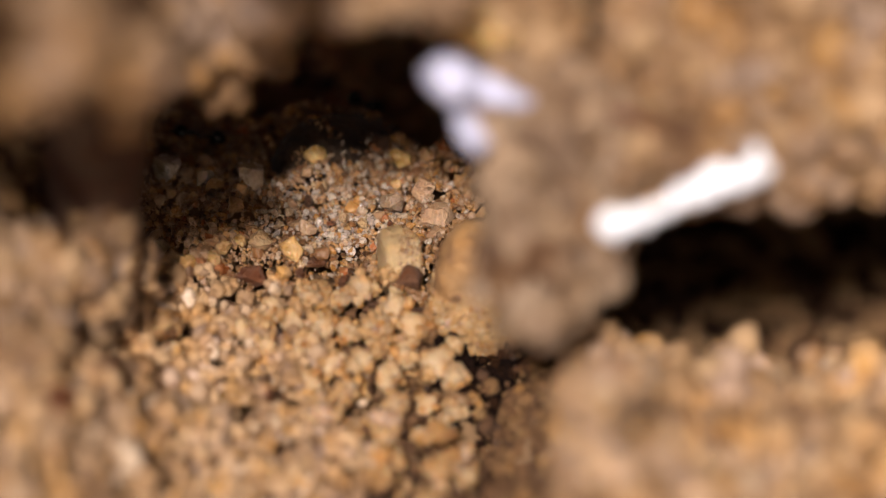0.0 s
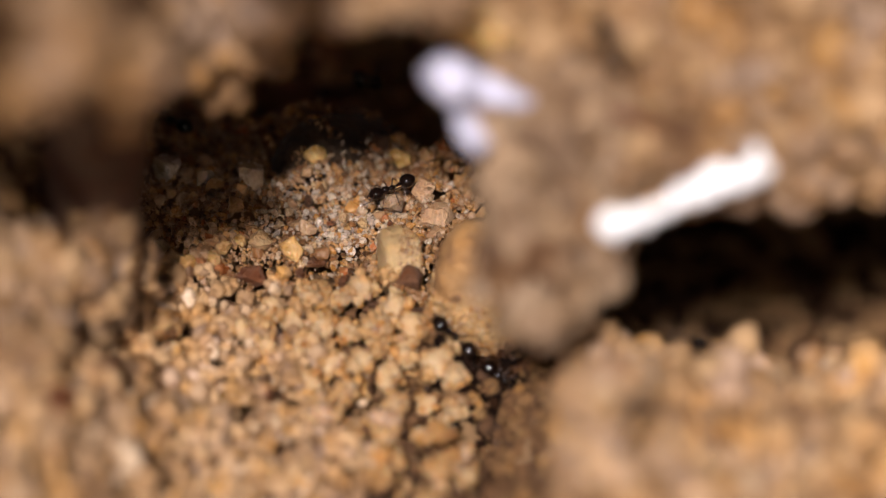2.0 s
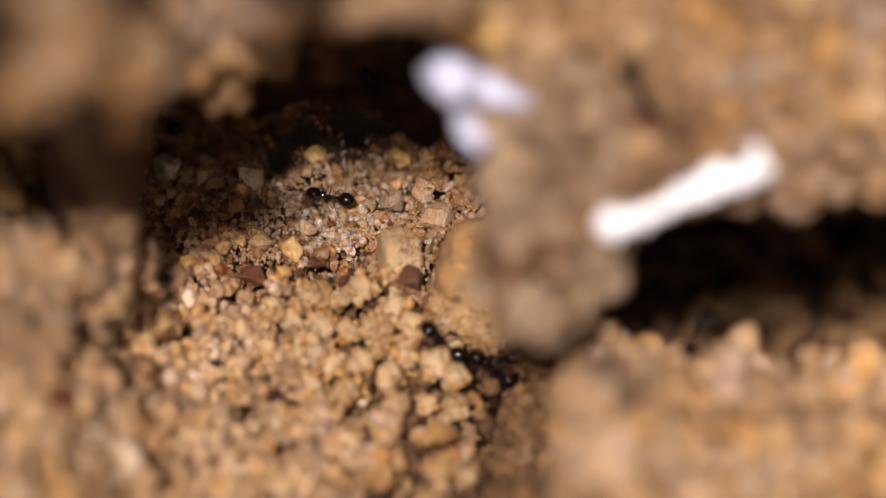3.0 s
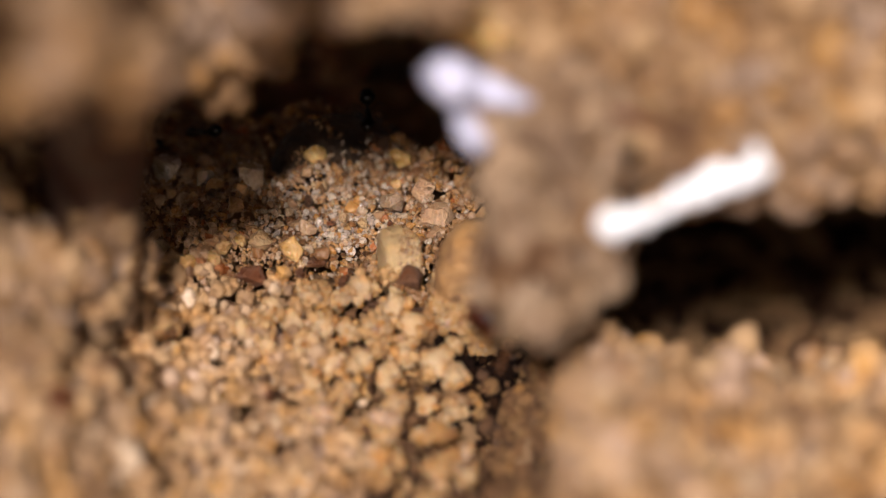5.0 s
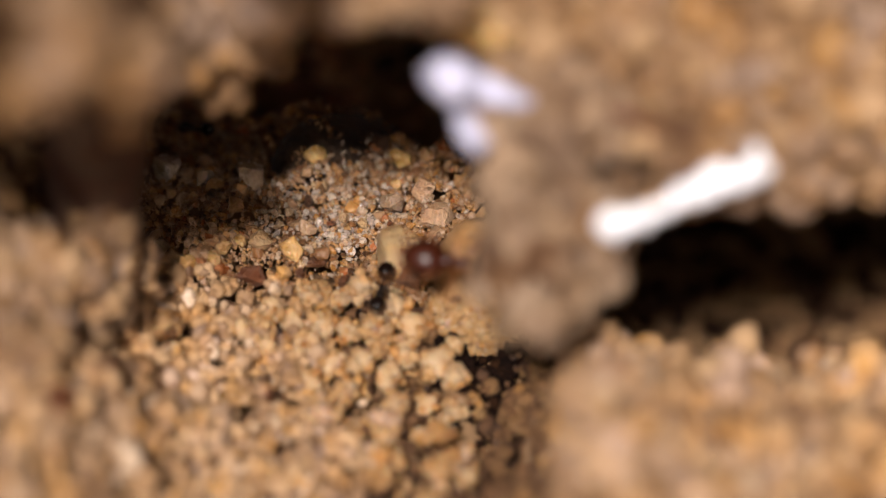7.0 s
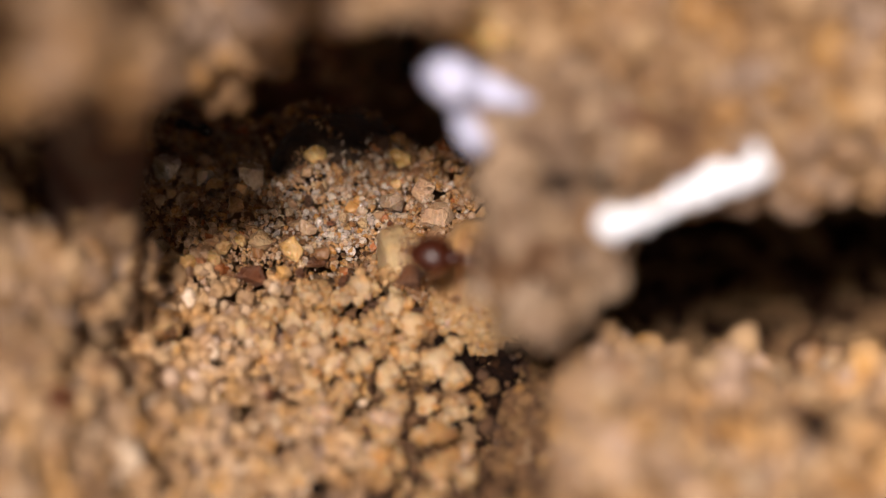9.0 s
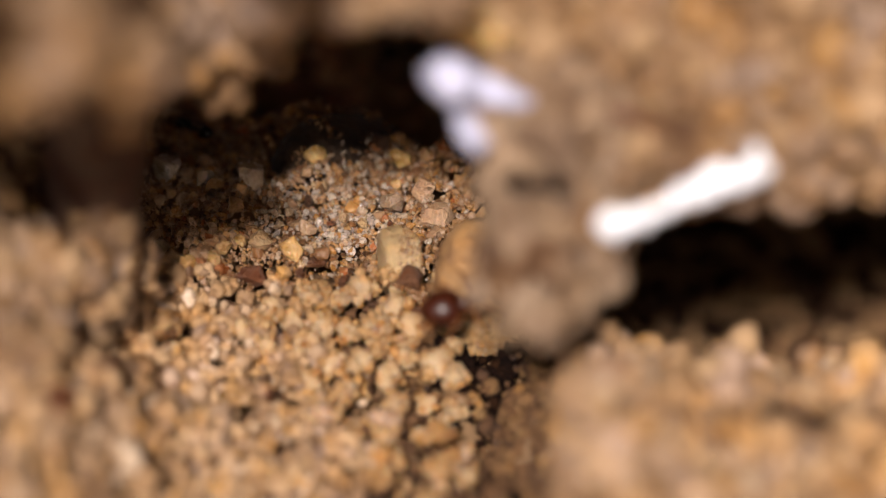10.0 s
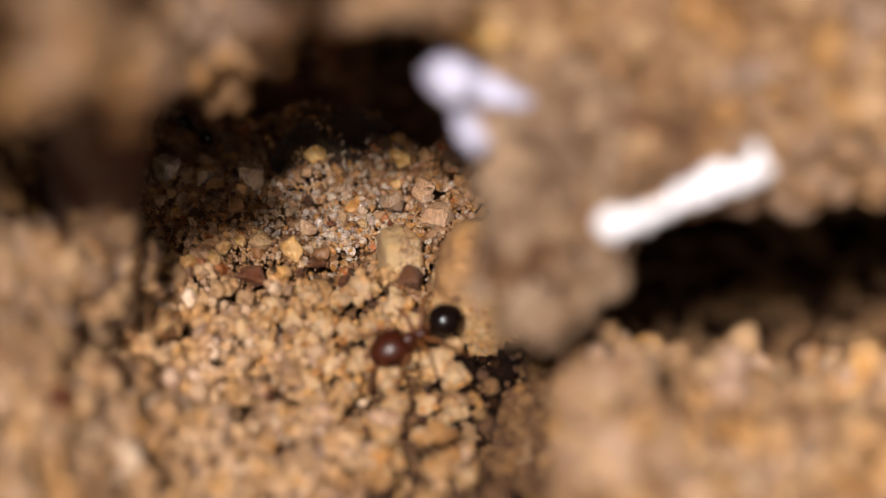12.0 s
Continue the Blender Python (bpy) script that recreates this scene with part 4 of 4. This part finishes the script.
def motions():
    walk(runner, on_sand([
        (0, 4.4, 4.9, 172), (0.5, 2.9, 4.6, 172), (1, 1.51, 3.54, 166), (1.1, 1.24, 3.28, 169), (1.2, 0.74, 3.05, 181), (1.3, 0.28, 3.15, 190),
        (1.4, -0.5, 3.47, 188), (1.5, -0.77, 3.7, 183), (1.6, -1.28, 4.31, 159), (1.7, -1.49, 4.38, 158), (1.8, -1.75, 3.91, 176),
        (1.9, -2.24, 3.49, 194), (2, -2.53, 2.99, 210), (2.1, -2.72, 2.84, 207), (2.2, -2.89, 2.47, 230), (2.3, -2.95, 2.43, 228),
        (2.4, -3.25, 2.28, 221), (2.5, -3.69, 1.91, 209), (2.6, -3.96, 2.11, 198), (2.7, -4.22, 1.95, 198), (2.8, -4.66, 1.94, 192),
        (2.9, -5.17, 2.5, 162), (3, -5.56, 3.07, 159), (3.1, -5.96, 3.65, 153), (3.2, -6.44, 4.38, 153), (3.6, -8.02, 5.98, 131),
        (4.1, -9.98, 7.12, 171), (4.7, -11.85, 8.33, 136), (12, -12.6, 9.3, 138)], 1.05))
    walk(climber, on_sand([
        (0, -4.2, 12.5, -80), (4, -3.9, 10.3, -85), (4.9, -3.75, 8.41, -89), (5.2, -3.61, 6.76, -83), (5.3, -3.53, 5.5, -79),
        (5.4, -3.83, 4.89, -91), (5.5, -3.72, 3.98, -89), (5.6, -3.79, 3.57, -88), (5.7, -3.54, 2.73, -85), (5.8, -3.36, 0.95, -86),
        (5.9, -3.4, -0.1, -89), (6, -3.37, -0.92, -88), (6.1, -3.32, -1.74, -89), (6.2, -3.13, -2.41, -79), (6.3, -2.72, -2.83, -64),
        (6.4, -2.54, -3.34, -68), (6.5, -2.31, -3.9, -71), (6.6, -2.26, -3.92, -65), (6.8, -2.49, -3.99, -87), (7, -2.86, -4.71, -101),
        (7.2, -3.3, -5.38, -106), (7.6, -4.25, -8.24, -108), (8.1, -5.08, -12.92, -99), (8.6, -5.42, -16.85, -96), (12, -5.2, -40, -92)], 1.4))
    walk(stone_ant, on_face([
        (0, 4.77, -5.53, -1.11, -0.74, 0.54, 0.41), (0.6, 2.69, -5.41, -1.09, -0.67, 0.59, 0.44), (0.8, 1.98, -5.28, -1.18, -0.65, 0.61, 0.46),
        (1, 1.53, -5.39, -1.2, -0.68, 0.59, 0.44), (1.5, 0.95, -5.73, -1.34, -0.71, 0.57, 0.43), (2, 0.43, -6.09, -1.27, -0.71, 0.57, 0.43),
        (2.5, 0.07, -6.35, -1.22, -0.74, 0.54, 0.41), (3, -0.09, -6.54, -1.27, -0.72, 0.55, 0.42), (3.4, 0.25, -6.44, -1.54, -0.76, 0.52, 0.39),
        (4, 1.27, -6.55, -2.19, -0.74, 0.54, 0.41), (4.7, 3.77, -7.2, -1.24, -0.74, 0.54, 0.41), (5.4, 5.89, -8.16, 0.62, -0.79, 0.5, 0.37),
        (12, 6.08, -9.39, 1.52, -0.79, 0.5, 0.37)]))
    walk(pit_ant, on_face([
        (0, 5.9, -8.41, 0.11, -0.74, 0.54, 0.41), (1.2, 4.27, -8.04, -1.51, -0.72, 0.56, 0.42), (1.6, 3.32, -7.02, -3.06, -0.69, 0.58, 0.44),
        (2, 2.67, -6.56, -3.33, -0.72, 0.56, 0.42), (2.5, 2.46, -6.47, -3.08, -0.76, 0.52, 0.39), (3, 2.2, -6.38, -2.8, -0.78, 0.5, 0.37),
        (3.6, 2.63, -6.77, -3.05, -0.74, 0.54, 0.41), (4.4, 3.87, -8.73, -1.04, -0.74, 0.54, 0.41), (5.2, 6.05, -10.46, 1.37, -0.74, 0.54, 0.41),
        (12, 6.19, -12.53, 2.78, -0.74, 0.54, 0.41)]))
    walk(soldier, on_face([
        (0, 5.4, -11.5, 1.17, -0.95, 0.25, 0.19), (4.4, 4.78, -11.39, 1.37, -0.94, 0.27, 0.2), (4.8, 3.79, -11.11, 1.86, -0.94, 0.28, 0.21),
        (5, 3.27, -10.98, 2.07, -0.94, 0.27, 0.2), (5.2, 2.79, -10.92, 2.17, -0.94, 0.27, 0.2), (5.5, 2.11, -10.85, 2.3, -0.94, 0.28, 0.21),
        (5.8, 1.23, -10.53, 2.86, -0.9, 0.35, 0.26), (6, 0.87, -10.25, 3.33, -0.95, 0.25, 0.19), (6.3, 0.61, -9.97, 3.83, -0.97, 0.19, 0.15),
        (6.5, 0.51, -9.79, 4.13, -0.98, 0.15, 0.11), (7, 0.52, -9.59, 4.49, -0.99, 0.11, 0.08), (7.2, 0.57, -9.55, 4.55, -0.99, 0.09, 0.07),
        (8, 0.71, -9.57, 4.52, -0.98, 0.17, 0.13), (8.8, 0.82, -9.52, 4.6, -0.99, 0.12, 0.09), (9, 0.82, -9.52, 4.6, -0.99, 0.1, 0.07),
        (9.2, 0.96, -9.57, 4.52, -1, 0.07, 0.06), (9.4, 1.04, -9.78, 4.16, -1, 0, 0), (9.6, 1.11, -9.57, 3.56, -1, -0.08, -0.06),
        (9.8, 1.28, -9.4, 2.9, -0.99, -0.13, -0.1), (10, 1.26, -9.21, 2.27, -0.96, -0.22, -0.17), (10.2, 0.73, -9.06, 1.57, -0.9, -0.36, -0.27),
        (10.4, 0.49, -8.75, 1.13, -0.83, -0.45, -0.34), (10.6, 0.2, -8.34, 0.78, -0.8, -0.49, -0.36), (10.8, -0.3, -7.87, 0.52, -0.81, -0.47, -0.35),
        (11, -0.83, -7.5, 0.11, -0.86, -0.41, -0.31), (11.2, -1.09, -7.47, -0.16, -0.88, -0.38, -0.28),
        (11.4, -1.15, -7.39, -0.35, -0.9, -0.34, -0.26), (11.7, -1.17, -7.25, -0.58, -0.9, -0.35, -0.27),
        (12, -1.23, -7.1, -0.81, -0.87, -0.4, -0.3)]))
    walk(block_ant, on_face([
        (0, 5.84, -17.12, 20.66, -0.01, -0.26, -0.96, 0.05, -0.96, 0.26), (0.8, 6.11, -17.37, 20.1, 0.08, -0.19, -0.98, 0.08, -0.98, 0.19),
        (1.4, 6.23, -17.26, 19.82, 0.07, -0.16, -0.98, 0.1, -0.98, 0.17), (2, 6.55, -17.24, 19.35, 0.35, -0.07, -0.94, 0.14, -0.98, 0.12),
        (2.4, 7.05, -17.33, 18.7, 0.4, 0.04, -0.91, 0.2, -0.98, 0.05), (2.6, 7.36, -17.27, 18.52, 0.41, -0.04, -0.91, 0.19, -0.97, 0.13),
        (2.8, 7.61, -17.38, 18.23, 0.42, -0.09, -0.9, 0.16, -0.97, 0.18), (3, 7.87, -17.79, 17.5, 0.52, -0.38, -0.77, -0.01, -0.9, 0.44),
        (3.2, 8.11, -18.03, 17.16, 0.37, -0.48, -0.79, 0, -0.85, 0.52), (4, 7.74, -18.9, 15.46, -0.31, -0.28, -0.91, 0.07, -0.96, 0.27),
        (4.8, 7.18, -19.33, 14.3, -0.31, -0.41, -0.86, 0.33, -0.89, 0.31), (5.2, 7.11, -19.06, 14.35, -0.18, -0.52, -0.83, 0.39, -0.82, 0.43),
        (6, 7.18, -19.19, 14, -0.2, -0.48, -0.85, 0.34, -0.85, 0.4), (6.4, 7.08, -19.23, 14.07, -0.54, -0.56, -0.63, 0.37, -0.83, 0.42),
        (6.8, 6.87, -19.33, 14.51, -0.86, -0.48, -0.17, 0.36, -0.81, 0.47), (7.2, 6.53, -19.55, 15.2, -0.9, -0.34, 0.27, 0.43, -0.71, 0.56),
        (8, 5.78, -20.14, 14.99, -0.97, -0.21, -0.11, 0.14, -0.88, 0.46), (8.8, 5.34, -20.44, 14.9, -0.99, -0.12, -0.05, 0.09, -0.88, 0.46),
        (9.2, 5.07, -20.35, 14.91, -1, 0.03, 0.09, 0.01, -0.93, 0.37), (9.6, 4.41, -20.24, 14.93, -1, -0.07, 0.02, 0.08, -0.97, 0.23),
        (10, 3.68, -20.2, 14.76, -0.98, 0.18, -0.04, -0.18, -0.96, 0.19), (10.8, 2.94, -20.23, 14.66, -0.97, 0.25, 0.06, -0.24, -0.96, 0.11),
        (11.4, 2.05, -16.45, 12.96, -0.88, 0.46, 0.12, -0.45, -0.88, 0.15), (12, 1.19, -14.45, 12.45, -0.66, 0.69, 0.3, -0.69, -0.71, 0.13)]))
    walk(bank_runner, on_face([
        (0, 4.05, -5.31, 0.49, 0.96, -0.21, -0.16), (0.5, 5.76, -8.01, 0.91, 0.94, -0.28, -0.21), (1, 7.44, -10.64, 1.5, 0.94, -0.28, -0.21),
        (1.5, 9, -13.02, 2.28, 1, -0.07, -0.05), (2, 10.56, -10.49, 1.03, 1, 0, 0), (2.5, 11.61, -8.14, -0.51, 0.96, 0.21, 0.16),
        (3, 11.11, -12.75, 2.97, 0.48, 0.7, 0.53), (3.6, 10.05, -25.58, -1.6, 0.5, 0.8, -0.3), (4.6, 10.26, -34.93, 0.09, 0.4, 0.8, -0.4),
        (12, 10.76, -34.22, 2.15, 0.4, 0.9, -0.2)]))
    walk(bank_walker, on_sand([
        (0, 16.2, -31.02, 98), (7.4, 16.01, -30.74, 98), (8.8, 14.94, -24.48, 90), (9, 14.88, -24.1, 90), (9.5, 14.58, -23.55, 99),
        (10, 14.1, -23.66, 158), (10.5, 13.06, -23.14, 148), (11, 11.94, -22.19, 148), (11.5, 10.3, -21.92, 165), (12, 8.42, -24.98, 252)], 1.5))
    walk(bank_rester, on_sand([
        (0, 7.2, -30.14, 65), (2, 7.2, -30.16, 80), (2.5, 6.78, -29.67, 117), (3, 6.59, -28.89, 126), (4, 5.96, -21.46, 94), (5, 5.03, -19.46, 93),
        (6, 4.08, -10.27, 125), (6.8, 3.68, -11.87, 265), (7.6, 3.52, -15.85, 269), (12, 3.49, -17.23, 269)], 1.5))
    walk(shade_ant, on_sand([
        (0, -12.43, 9.47, 179), (0.5, -12.63, 9.62, 177), (1.5, -13.74, 10.18, 156), (12, -15.41, 17.92, 103)]))
    walk(wall_ant, on_sand([
        (0, -7.01, 25.81, -1), (1, -6.07, 25.73, 1), (2, -5.39, 25.69, 2), (3, -4.35, 25.76, 6), (5, -2.94, 26.1, 27), (8.8, -2, 26.5, 89),
        (10, -2.25, 26.45, 172), (12, -2.62, 26.4, 180)]))
    stride(runner, [(0, 4.7)])
    stride(climber, [(4, 6.55), (6.8, 9)])
    stride(stone_ant, [(0.3, 4.6)])
    stride(pit_ant, [(1.0, 4.6)])
    stride(soldier, [(4.4, 6.6), (9.2, 11.3)], pace=3.0, swing=13)
    stride(block_ant, [(0, 0.8), (1.4, 4.9), (6.2, 12)])
    stride(bank_runner, [(0, 4.6)])
    stride(bank_walker, [(7.4, 12)])
    stride(bank_rester, [(2, 7.6)])
    stride(shade_ant, [(0, 1.5)])
    stride(wall_ant, [(0, 5)])


motions()
